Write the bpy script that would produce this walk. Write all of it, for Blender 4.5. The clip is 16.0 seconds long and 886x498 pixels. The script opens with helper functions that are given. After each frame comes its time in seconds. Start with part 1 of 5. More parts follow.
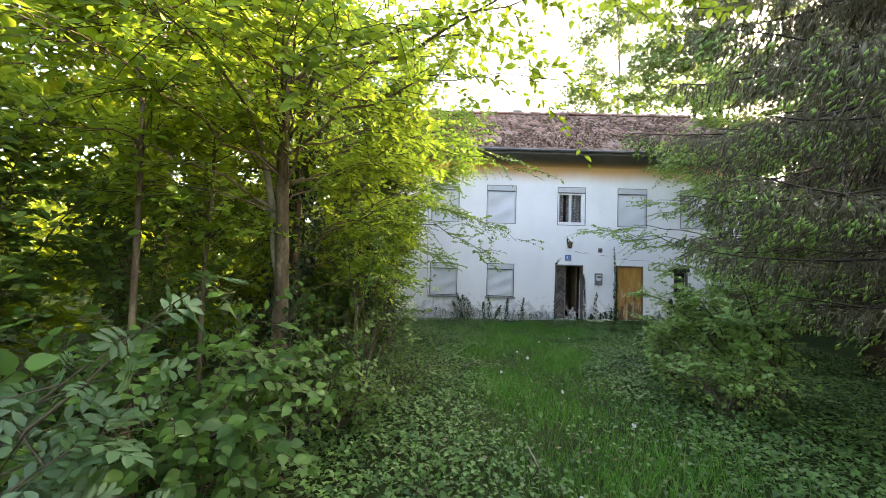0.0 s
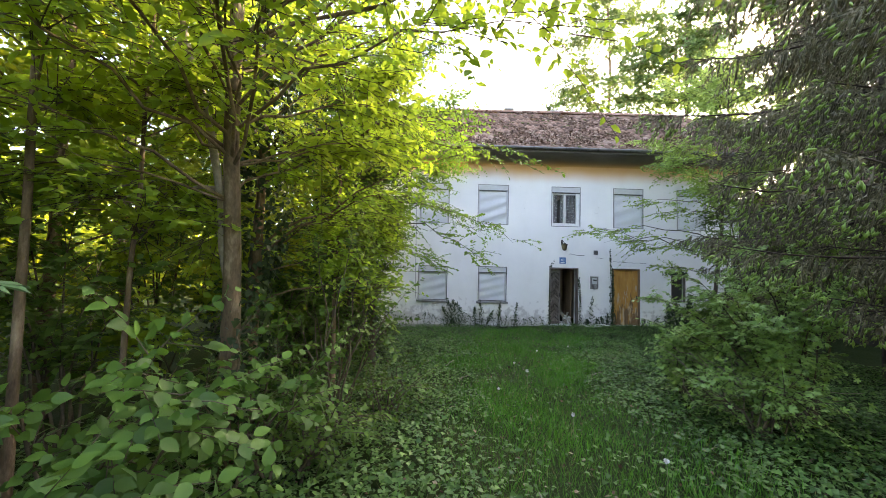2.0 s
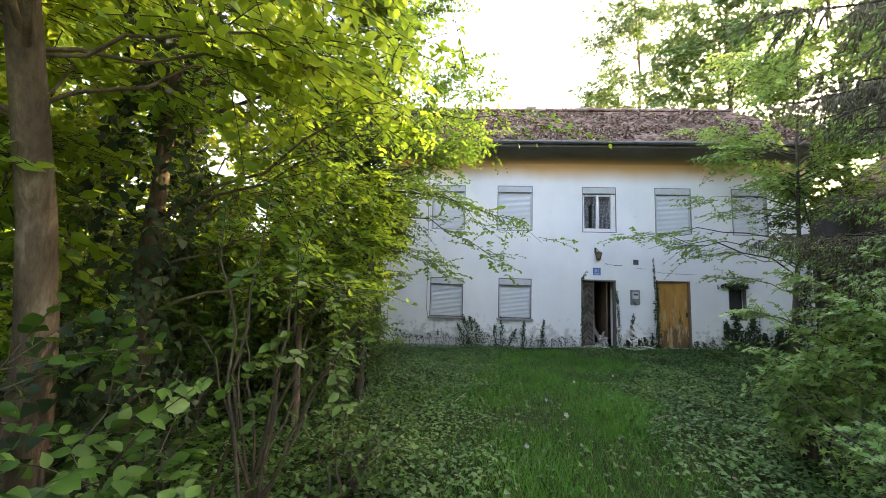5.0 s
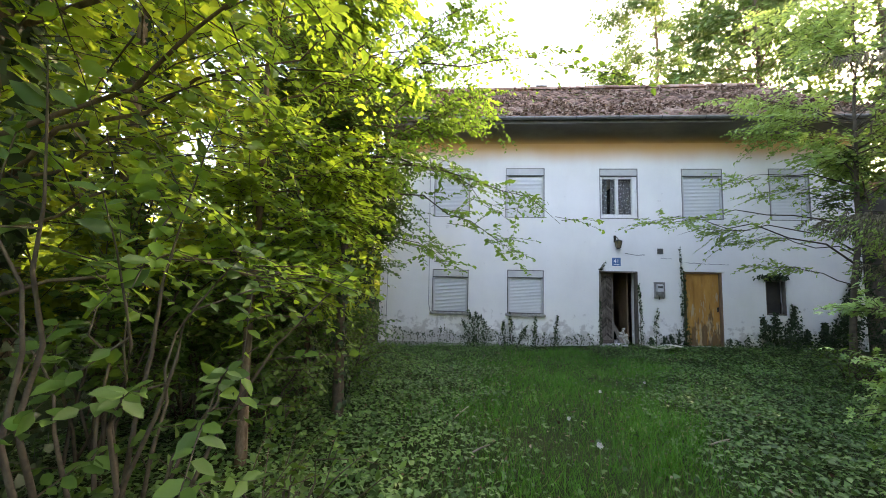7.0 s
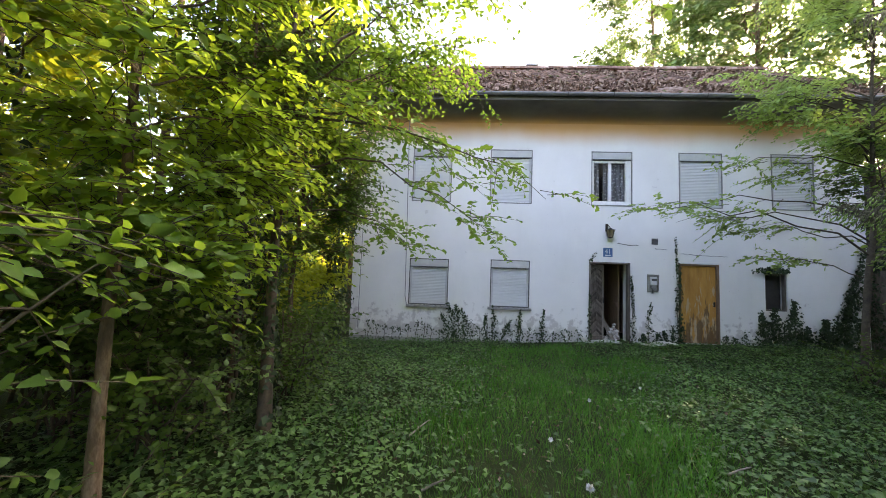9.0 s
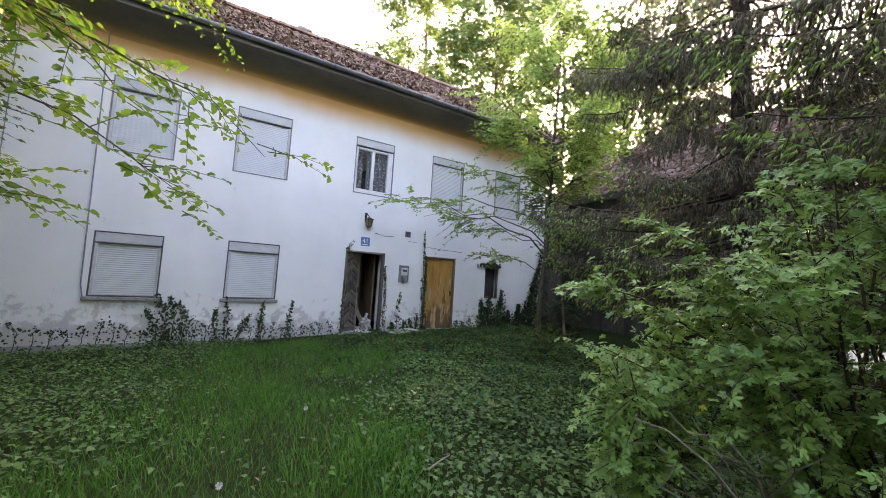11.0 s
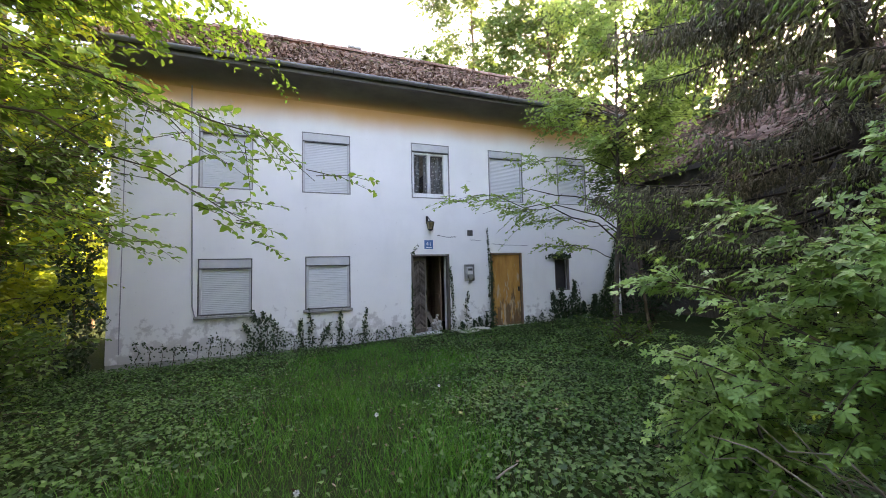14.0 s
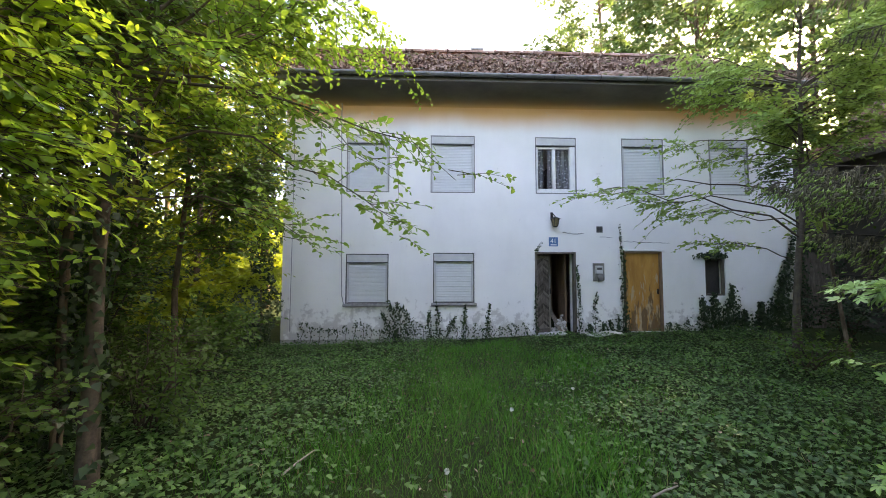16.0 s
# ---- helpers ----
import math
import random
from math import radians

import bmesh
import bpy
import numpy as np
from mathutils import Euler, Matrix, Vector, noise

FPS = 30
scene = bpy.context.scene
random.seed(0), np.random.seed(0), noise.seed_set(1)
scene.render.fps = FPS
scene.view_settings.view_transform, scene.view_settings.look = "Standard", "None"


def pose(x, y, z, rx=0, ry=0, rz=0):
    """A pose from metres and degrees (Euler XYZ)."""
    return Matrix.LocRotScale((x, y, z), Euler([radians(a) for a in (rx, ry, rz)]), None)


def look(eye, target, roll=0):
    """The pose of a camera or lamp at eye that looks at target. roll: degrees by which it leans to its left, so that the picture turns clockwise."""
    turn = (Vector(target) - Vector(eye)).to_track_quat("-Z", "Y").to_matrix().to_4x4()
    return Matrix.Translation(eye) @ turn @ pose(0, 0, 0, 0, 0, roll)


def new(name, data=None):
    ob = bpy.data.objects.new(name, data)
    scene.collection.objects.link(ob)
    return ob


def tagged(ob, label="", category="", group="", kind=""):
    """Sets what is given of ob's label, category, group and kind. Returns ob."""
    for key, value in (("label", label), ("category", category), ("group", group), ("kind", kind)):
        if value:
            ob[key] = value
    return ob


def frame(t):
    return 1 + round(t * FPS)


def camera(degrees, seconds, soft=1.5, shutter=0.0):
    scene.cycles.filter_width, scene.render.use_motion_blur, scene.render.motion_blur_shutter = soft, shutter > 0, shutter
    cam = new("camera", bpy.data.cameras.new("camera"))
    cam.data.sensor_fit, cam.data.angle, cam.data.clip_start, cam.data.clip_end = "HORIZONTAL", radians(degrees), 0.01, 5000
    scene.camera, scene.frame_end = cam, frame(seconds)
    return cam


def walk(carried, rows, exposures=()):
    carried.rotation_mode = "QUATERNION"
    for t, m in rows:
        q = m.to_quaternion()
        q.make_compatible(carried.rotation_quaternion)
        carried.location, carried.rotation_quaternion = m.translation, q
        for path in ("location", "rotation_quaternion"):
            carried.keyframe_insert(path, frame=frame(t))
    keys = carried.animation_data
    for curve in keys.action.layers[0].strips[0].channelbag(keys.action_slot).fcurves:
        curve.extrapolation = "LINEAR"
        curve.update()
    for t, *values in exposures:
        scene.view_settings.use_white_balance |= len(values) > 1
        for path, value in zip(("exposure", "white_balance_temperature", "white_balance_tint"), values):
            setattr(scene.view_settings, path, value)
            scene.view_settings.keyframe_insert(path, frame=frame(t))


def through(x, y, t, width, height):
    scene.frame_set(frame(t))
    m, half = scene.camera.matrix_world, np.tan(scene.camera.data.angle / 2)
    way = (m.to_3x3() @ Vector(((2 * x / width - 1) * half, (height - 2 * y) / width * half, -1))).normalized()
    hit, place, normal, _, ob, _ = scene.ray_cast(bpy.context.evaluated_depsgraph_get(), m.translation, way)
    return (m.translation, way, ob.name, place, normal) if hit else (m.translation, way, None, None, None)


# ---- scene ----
cam = camera(100.5, 16.0, soft=0.7)
PATH = [
    (0, (0.865, -13.378, 1.839), (0.803, -11.381, 1.931), 1.9),
    (0.5, (0.802, -13.209, 1.828), (0.781, -11.212, 1.921), 1.6),
    (1, (0.763, -13.076, 1.807), (0.774, -11.078, 1.902), 1.5),
    (1.5, (0.801, -12.916, 1.805), (0.816, -10.919, 1.909), 1.5),
    (2, (0.847, -12.707, 1.808), (0.843, -10.711, 1.925), 1.7),
    (2.5, (0.896, -12.542, 1.788), (0.855, -10.547, 1.929), 2.1),
    (3, (0.914, -12.315, 1.768), (0.84, -10.324, 1.933), 2.3),
    (3.5, (0.972, -12.044, 1.726), (0.877, -10.055, 1.918), 2.1),
    (4, (1.015, -11.76, 1.685), (0.913, -9.772, 1.887), 1.8),
    (6.5, (1.078, -10.492, 1.612), (0.921, -8.51, 1.83), 1.8),
    (7, (1.123, -10.25, 1.597), (0.958, -8.265, 1.779), 1.5),
    (7.5, (1.149, -10.044, 1.581), (0.982, -8.058, 1.743), 1.4),
    (8, (1.174, -9.805, 1.574), (1.008, -7.817, 1.725), 1.5),
    (8.2, (1.191, -9.723, 1.569), (1.024, -7.735, 1.718), 1.6),
    (10.3, (1.8, -8.91, 1.485), (2.288, -6.976, 1.632), 3.5),
    (10.5, (1.851, -8.858, 1.49), (2.513, -6.977, 1.64), 3.7),
    (11, (2.011, -8.765, 1.494), (3.025, -7.049, 1.652), 3.5),
    (11.5, (2.127, -8.743, 1.495), (3.306, -7.134, 1.639), 2.3),
    (12, (2.209, -8.786, 1.502), (3.329, -7.135, 1.642), 0.9),
    (12.5, (2.23, -8.819, 1.517), (3.171, -7.059, 1.645), -0.3),
    (13, (2.227, -8.808, 1.543), (3.043, -6.986, 1.655), -1.1),
    (13.5, (2.209, -8.804, 1.571), (2.953, -6.951, 1.686), -1.5),
    (14, (2.192, -8.796, 1.574), (2.864, -6.917, 1.7), -1.4),
    (14.5, (2.158, -8.783, 1.57), (2.722, -6.869, 1.704), -1.1),
    (15, (2.118, -8.763, 1.561), (2.524, -6.809, 1.694), -0.8),
    (15.5, (2.058, -8.768, 1.561), (2.287, -6.785, 1.685), -0.4),
    (16, (1.993, -8.779, 1.559), (2.061, -6.784, 1.68), 0.1),
]
walk(cam, [(t, look(eye, target, roll)) for t, eye, target, roll in PATH], exposures=[(0, 4.01, 7900, 18), (4, 3.86, 7900, 18), (6.5, 3.90, 7900, 19), (8, 3.84, 7800, 20), (11, 3.96, 7900, 27), (12, 4.05, 7900, 27), (13, 3.93, 7900, 27), (15, 3.87, 7800, 23), (16, 3.90, 7800, 22)])

# ---- world, sun, exposure ----
world = bpy.data.worlds.new("sky")
scene.world = world
world.use_nodes = True
wt = world.node_tree
sky = wt.nodes.new("ShaderNodeTexSky")
sky.sky_type = "NISHITA"
sky.sun_disc = False
SUN_TO = Vector((0.751, 0.507, 0.48)).normalized()      # low evening sun behind the house and the barn
sky.sun_elevation = math.asin(SUN_TO.z)
sky.sun_rotation = math.atan2(SUN_TO.x, SUN_TO.y)
sky.air_density, sky.dust_density, sky.ozone_density = 0.8, 3.0, 0.4
sky.altitude = 200
wt.links.new(sky.outputs[0], wt.nodes["Background"].inputs[0])
wt.nodes["Background"].inputs[1].default_value = 0.15
sun = new("sun", bpy.data.lights.new("sun", "SUN"))
sun.data.energy = 2.4
sun.data.angle = radians(0.6)
sun.data.color = (1.0, 0.86, 0.62)
sun.matrix_world = look((0, 0, 30), Vector((0, 0, 30)) - SUN_TO)

# ---- materials ----
rnd = np.random.default_rng(7)


def material(name):
    m = bpy.data.materials.new(name)
    m.use_nodes = True
    return m, m.node_tree, m.node_tree.nodes["Principled BSDF"]


def ramp(nt, fac, stops):
    r = nt.nodes.new("ShaderNodeValToRGB")
    els = r.color_ramp.elements
    while len(els) < len(stops):
        els.new(0.5)
    for e, (p, c) in zip(els, stops):
        e.position, e.color = p, (*c, 1)
    nt.links.new(fac, r.inputs[0])
    return r.outputs[0]


def noise_tex(nt, scale, detail=4.0, rough=0.6, vec=None):
    n = nt.nodes.new("ShaderNodeTexNoise")
    n.inputs["Scale"].default_value, n.inputs["Detail"].default_value, n.inputs["Roughness"].default_value = scale, detail, rough
    if vec is not None:
        nt.links.new(vec, n.inputs["Vector"])
    return n.outputs["Fac"]


def coords(nt, stretch=(1, 1, 1)):
    g = nt.nodes.new("ShaderNodeTexCoord")
    mp = nt.nodes.new("ShaderNodeMapping")
    mp.inputs["Scale"].default_value = stretch
    nt.links.new(g.outputs["Object"], mp.inputs[0])
    return mp.outputs[0]


def mixc(nt, fac, a, b, mode="MIX"):
    n = nt.nodes.new("ShaderNodeMix")
    n.data_type, n.blend_type = "RGBA", mode
    for sock, v in ((n.inputs[0], fac), (n.inputs[6], a), (n.inputs[7], b)):
        if isinstance(v, (int, float)):
            sock.default_value = v
        elif isinstance(v, tuple):
            sock.default_value = (*v, 1)
        else:
            nt.links.new(v, sock)
    return n.outputs[2]


def calc(nt, op, a, b=0.0, clamp=False):
    n = nt.nodes.new("ShaderNodeMath")
    n.operation, n.use_clamp = op, clamp
    for sock, v in ((n.inputs[0], a), (n.inputs[1], b)):
        if isinstance(v, (int, float)):
            sock.default_value = v
        else:
            nt.links.new(v, sock)
    return n.outputs[0]


def bump(nt, bsdf, height, strength=0.3, dist=0.01):
    b = nt.nodes.new("ShaderNodeBump")
    b.inputs["Strength"].default_value, b.inputs["Distance"].default_value = strength, dist
    nt.links.new(height, b.inputs["Height"])
    nt.links.new(b.outputs[0], bsdf.inputs["Normal"])


def plain(name, stops, scale=6.0, rough=0.7, metal=0.0, stretch=(1, 1, 1), bump_s=0.25, bump_d=0.004, fine=60.0, vary=0.0):
    """A surface whose colour wanders over the stops at two scales, with a fine relief."""
    m, nt, b = material(name)
    v = coords(nt, stretch)
    big, small = noise_tex(nt, scale, 5, 0.65, v), noise_tex(nt, fine, 3, 0.6, v)
    f = calc(nt, "ADD", calc(nt, "MULTIPLY", big, 0.75), calc(nt, "MULTIPLY", small, 0.25))
    if vary:
        oi = nt.nodes.new("ShaderNodeObjectInfo")
        f = calc(nt, "ADD", f, calc(nt, "MULTIPLY", calc(nt, "SUBTRACT", oi.outputs["Random"], 0.5), vary))
        gi = nt.nodes.new("ShaderNodeNewGeometry")
        f = calc(nt, "ADD", f, calc(nt, "MULTIPLY", calc(nt, "SUBTRACT", gi.outputs["Random Per Island"], 0.5), vary))
    nt.links.new(ramp(nt, f, stops), b.inputs["Base Color"])
    b.inputs["Roughness"].default_value, b.inputs["Metallic"].default_value = rough, metal
    if rough >= 0.85:
        b.inputs["Specular IOR Level"].default_value = 0.2
    bump(nt, b, f, bump_s, bump_d)
    return m


def leaf_material(name, dark, light, through, share=0.45, gloss=0.5, shine=0.25):
    """Leaves: a mix of a diffuse, slightly glossy face and light that comes through the blade."""
    m, nt, b = material(name)
    gi = nt.nodes.new("ShaderNodeNewGeometry")
    n = noise_tex(nt, 1.1, 2, 0.5, coords(nt))
    f = calc(nt, "ADD", calc(nt, "MULTIPLY", gi.outputs["Random Per Island"], 0.7), calc(nt, "MULTIPLY", calc(nt, "SUBTRACT", n, 0.35), 0.9))
    col = ramp(nt, f, [(0.1, dark), (0.9, light)])
    nt.links.new(col, b.inputs["Base Color"])
    b.inputs["Roughness"].default_value = gloss
    b.inputs["Specular IOR Level"].default_value = shine
    tr = nt.nodes.new("ShaderNodeBsdfTranslucent")
    nt.links.new(mixc(nt, f, tuple(0.8 * c for c in through), through), tr.inputs["Color"])
    mx = nt.nodes.new("ShaderNodeMixShader")
    mx.inputs[0].default_value = share
    nt.links.new(b.outputs[0], mx.inputs[1])
    nt.links.new(tr.outputs[0], mx.inputs[2])
    nt.links.new(mx.outputs[0], nt.nodes["Material Output"].inputs[0])
    return m


def plaster_material():
    m, nt, b = material("old_white_plaster")
    v = coords(nt)
    sep = nt.nodes.new("ShaderNodeSeparateXYZ")
    nt.links.new(v, sep.inputs[0])
    z = sep.outputs["Z"]
    big, mid, fine = noise_tex(nt, 0.7, 5, 0.6, v), noise_tex(nt, 4, 6, 0.65, v), noise_tex(nt, 70, 3, 0.6, v)
    streak = noise_tex(nt, 1.0, 4, 0.6, coords(nt, (1.6, 1.6, 0.5)))
    col = ramp(nt, big, [(0.3, (0.71, 0.695, 0.67)), (0.7, (0.80, 0.78, 0.75))])
    col = mixc(nt, calc(nt, "MULTIPLY", calc(nt, "SUBTRACT", streak, 0.50, True), 0.7), col, (0.52, 0.50, 0.46))
    # old ochre wash left in a ragged band below the eaves
    edge = calc(nt, "ADD", z, calc(nt, "MULTIPLY", calc(nt, "SUBTRACT", noise_tex(nt, 0.5, 3, 0.6, coords(nt, (1, 1, 0.3))), 0.5), 0.45))
    mr = nt.nodes.new("ShaderNodeMapRange")
    mr.interpolation_type = "SMOOTHSTEP"
    mr.inputs[1].default_value, mr.inputs[2].default_value = 4.92, 5.50
    nt.links.new(edge, mr.inputs[0])
    col = mixc(nt, calc(nt, "MULTIPLY", mr.outputs[0], 0.92), col, (0.62, 0.31, 0.09))
    # flaked and damp patches along the foot
    low = nt.nodes.new("ShaderNodeMapRange")
    low.inputs[1].default_value, low.inputs[2].default_value, low.inputs[3].default_value, low.inputs[4].default_value = 0.15, 1.05, 0.20, -0.08
    nt.links.new(z, low.inputs[0])
    patch = calc(nt, "ADD", mid, low.outputs[0])
    col = mixc(nt, ramp(nt, patch, [(0.575, (0, 0, 0)), (0.655, (0.8, 0.8, 0.8))]), col, (0.47, 0.44, 0.42))
    col = mixc(nt, ramp(nt, noise_tex(nt, 23, 2, 0.5, v), [(0.72, (0, 0, 0)), (0.76, (0.5, 0.5, 0.5))]), col, (0.42, 0.40, 0.37))
    nt.links.new(col, b.inputs["Base Color"])
    b.inputs["Roughness"].default_value = 0.9
    bump(nt, b, calc(nt, "ADD", calc(nt, "MULTIPLY", mid, 1.4), calc(nt, "MULTIPLY", fine, 0.35)), 0.35, 0.012)
    return m


def ground_material():
    m, nt, b = material("soil_and_litter")
    v = coords(nt)
    f = calc(nt, "ADD", calc(nt, "MULTIPLY", noise_tex(nt, 0.8, 5, 0.6, v), 0.5), calc(nt, "MULTIPLY", noise_tex(nt, 28, 4, 0.7, v), 0.5))
    nt.links.new(ramp(nt, f, [(0.32, (0.012, 0.021, 0.006)), (0.52, (0.021, 0.034, 0.010)), (0.7, (0.042, 0.045, 0.019))]), b.inputs["Base Color"])
    b.inputs["Roughness"].default_value = 0.95
    b.inputs["Specular IOR Level"].default_value = 0.08
    bump(nt, b, f, 0.8, 0.04)
    return m


def cove_material():
    """Cove with a ragged ochre wash; the eaves' shade is painted above it in grey."""
    m, nt, b = material("ochre_cove_painted_shade")
    v = coords(nt)
    sep = nt.nodes.new("ShaderNodeSeparateXYZ")
    nt.links.new(v, sep.inputs[0])
    n = noise_tex(nt, 1.5, 5, 0.65, coords(nt, (0.6, 1, 1)))
    # dark grey that stands in for the shade below the overhang
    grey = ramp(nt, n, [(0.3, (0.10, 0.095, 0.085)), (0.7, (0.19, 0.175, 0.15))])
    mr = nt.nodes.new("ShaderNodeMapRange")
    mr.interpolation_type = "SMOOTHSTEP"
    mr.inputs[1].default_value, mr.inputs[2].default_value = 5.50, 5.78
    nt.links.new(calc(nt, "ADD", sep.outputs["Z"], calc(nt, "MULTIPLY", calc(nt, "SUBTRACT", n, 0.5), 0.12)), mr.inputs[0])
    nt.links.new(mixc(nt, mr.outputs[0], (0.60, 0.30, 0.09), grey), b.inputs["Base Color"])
    b.inputs["Roughness"].default_value = 0.95
    bump(nt, b, noise_tex(nt, 40, 4, 0.6, v), 0.3, 0.006)
    return m


def ochre_door_material():
    m, nt, b = material("flaking_ochre_paint")
    v = coords(nt, (1, 1, 0.22))
    sep = nt.nodes.new("ShaderNodeSeparateXYZ")
    nt.links.new(coords(nt), sep.inputs[0])
    base = ramp(nt, noise_tex(nt, 7, 4, 0.6, v), [(0.3, (0.35, 0.155, 0.028)), (0.7, (0.49, 0.255, 0.055))])
    mr = nt.nodes.new("ShaderNodeMapRange")
    mr.inputs[1].default_value, mr.inputs[2].default_value, mr.inputs[3].default_value, mr.inputs[4].default_value = 0.2, 1.9, 0.10, -0.10
    nt.links.new(sep.outputs["Z"], mr.inputs[0])
    flake = calc(nt, "ADD", noise_tex(nt, 12, 5, 0.7, v), mr.outputs[0])
    col = mixc(nt, ramp(nt, flake, [(0.54, (0, 0, 0)), (0.59, (0.85, 0.85, 0.85))]), base, (0.42, 0.33, 0.22))
    col = mixc(nt, ramp(nt, calc(nt, "ADD", noise_tex(nt, 5, 5, 0.7, v), mr.outputs[0]), [(0.57, (0, 0, 0)), (0.63, (0.9, 0.9, 0.9))]), col, (0.12, 0.065, 0.025))
    nt.links.new(col, b.inputs["Base Color"])
    b.inputs["Roughness"].default_value = 0.65
    bump(nt, b, flake, 0.4, 0.004)
    return m


M_PLASTER = plaster_material()
M_GROUND = ground_material()
M_OCHRE = ochre_door_material()
M_TILE = plain("weathered_clay_tile", [(0.25, (0.07, 0.045, 0.035)), (0.5, (0.19, 0.115, 0.085)), (0.75, (0.30, 0.22, 0.18))], 9, 0.9, vary=0.35, bump_s=0.6, bump_d=0.01)
M_LITTER = plain("dry_leaf_litter", [(0.2, (0.05, 0.03, 0.02)), (0.5, (0.16, 0.10, 0.07)), (0.8, (0.36, 0.28, 0.22))], 20, 0.95, vary=0.6)
M_MOSS = plain("moss", [(0.3, (0.03, 0.035, 0.012)), (0.7, (0.09, 0.085, 0.03))], 14, 1.0, bump_s=0.8, bump_d=0.02)
M_SOFFIT = plain("grey_weathered_boards", [(0.3, (0.06, 0.055, 0.05)), (0.7, (0.14, 0.13, 0.115))], 4, 0.9, stretch=(1, 6, 1))
M_ZINC = plain("dull_zinc", [(0.3, (0.12, 0.12, 0.12)), (0.7, (0.24, 0.24, 0.235))], 5, 0.6, 0.5, bump_s=0.1)
M_SHUTTER = plain("off_white_plastic", [(0.3, (0.60, 0.61, 0.62)), (0.7, (0.70, 0.70, 0.70))], 2, 0.5, bump_s=0.05, fine=30)
M_BOX = plain("grey_aged_cover", [(0.3, (0.42, 0.42, 0.42)), (0.7, (0.58, 0.575, 0.56))], 3, 0.6, bump_s=0.1)
M_RIM = plain("dark_grimy_frame", [(0.3, (0.05, 0.05, 0.05)), (0.7, (0.13, 0.125, 0.12))], 12, 0.8)
M_RIM_GREY = plain("grey_grimy_rim", [(0.3, (0.13, 0.13, 0.125)), (0.7, (0.30, 0.295, 0.285))], 12, 0.8)
M_SILL = plain("weathered_stone_sill", [(0.3, (0.17, 0.165, 0.155)), (0.7, (0.34, 0.33, 0.31))], 15, 0.9)
M_WHITEWOOD = plain("worn_white_paint", [(0.25, (0.45, 0.43, 0.39)), (0.45, (0.70, 0.69, 0.66)), (0.8, (0.78, 0.77, 0.74))], 14, 0.6, stretch=(1, 1, 0.3))
M_OLDWOOD = plain("dark_rotten_wood", [(0.25, (0.045, 0.036, 0.030)), (0.5, (0.125, 0.105, 0.088)), (0.8, (0.25, 0.22, 0.19))], 9, 0.85, stretch=(3, 3, 0.6), vary=0.3, bump_s=0.5)
M_BROWNWOOD = plain("brown_frame_wood", [(0.3, (0.10, 0.06, 0.035)), (0.7, (0.24, 0.15, 0.085))], 9, 0.75, stretch=(3, 3, 0.5), bump_s=0.4)
M_IRON = plain("blackened_iron", [(0.3, (0.015, 0.014, 0.013)), (0.7, (0.06, 0.05, 0.042))], 25, 0.55, 0.7)
M_AMBER = plain("stained_lamp_glass", [(0.3, (0.13, 0.095, 0.05)), (0.7, (0.30, 0.23, 0.13))], 20, 0.25)
M_BLUE = plain("blue_enamel", [(0.3, (0.045, 0.12, 0.27)), (0.7, (0.075, 0.18, 0.36))], 12, 0.35, bump_s=0.05)
M_WHITE = plain("white_enamel", [(0.3, (0.72, 0.73, 0.75)), (0.7, (0.80, 0.80, 0.80))], 20, 0.4, bump_s=0.05)
M_HALL = plain("stained_hall_wall", [(0.3, (0.22, 0.155, 0.11)), (0.7, (0.42, 0.33, 0.26))], 3, 0.95)
M_RUBBLE = plain("rubble", [(0.25, (0.10, 0.085, 0.07)), (0.5, (0.30, 0.27, 0.24)), (0.8, (0.55, 0.52, 0.48))], 11, 0.95, vary=0.5)
M_CLOTH = plain("dark_red_cloth", [(0.3, (0.05, 0.018, 0.014)), (0.7, (0.13, 0.05, 0.04))], 9, 0.95)
M_LACE = plain("grey_net_curtain", [(0.3, (0.11, 0.11, 0.115)), (0.5, (0.22, 0.22, 0.225)), (0.8, (0.38, 0.38, 0.38))], 9, 0.95, stretch=(3, 1, 0.6), fine=110)
# Near-black for insides without light: their darkness is put into the colour.
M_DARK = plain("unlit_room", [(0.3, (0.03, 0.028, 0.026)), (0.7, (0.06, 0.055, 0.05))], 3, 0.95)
M_EAVES_COVE = cove_material()
# Whitewashed barn wall; the spruces' deep shade is put into its dark tones.
M_BARN = plain("shade_darkened_render", [(0.25, (0.030, 0.027, 0.022)), (0.55, (0.075, 0.068, 0.058)), (0.85, (0.26, 0.25, 0.23))], 1.6, 0.95, bump_s=0.6, bump_d=0.02)
M_CONCRETE = plain("stained_concrete", [(0.3, (0.22, 0.21, 0.19)), (0.7, (0.40, 0.39, 0.36))], 6, 0.95)
M_SHEET = plain("pale_dirty_sheet", [(0.3, (0.36, 0.34, 0.27)), (0.7, (0.58, 0.56, 0.47))], 8, 0.8)
M_CABLE = plain("grey_cable", [(0.3, (0.16, 0.16, 0.17)), (0.7, (0.30, 0.30, 0.31))], 9, 0.6)
M_BARK = plain("smooth_grey_bark", [(0.3, (0.040, 0.029, 0.019)), (0.5, (0.105, 0.076, 0.048)), (0.72, (0.24, 0.19, 0.13))], 9, 0.9, stretch=(1, 1, 0.35), bump_s=0.9, bump_d=0.02)
M_TWIG = plain("twig_bark", [(0.3, (0.035, 0.028, 0.020)), (0.7, (0.105, 0.085, 0.060))], 14, 0.9)
M_DEADTWIG = plain("dead_grey_twig", [(0.3, (0.13, 0.11, 0.09)), (0.7, (0.32, 0.28, 0.23))], 14, 0.9)
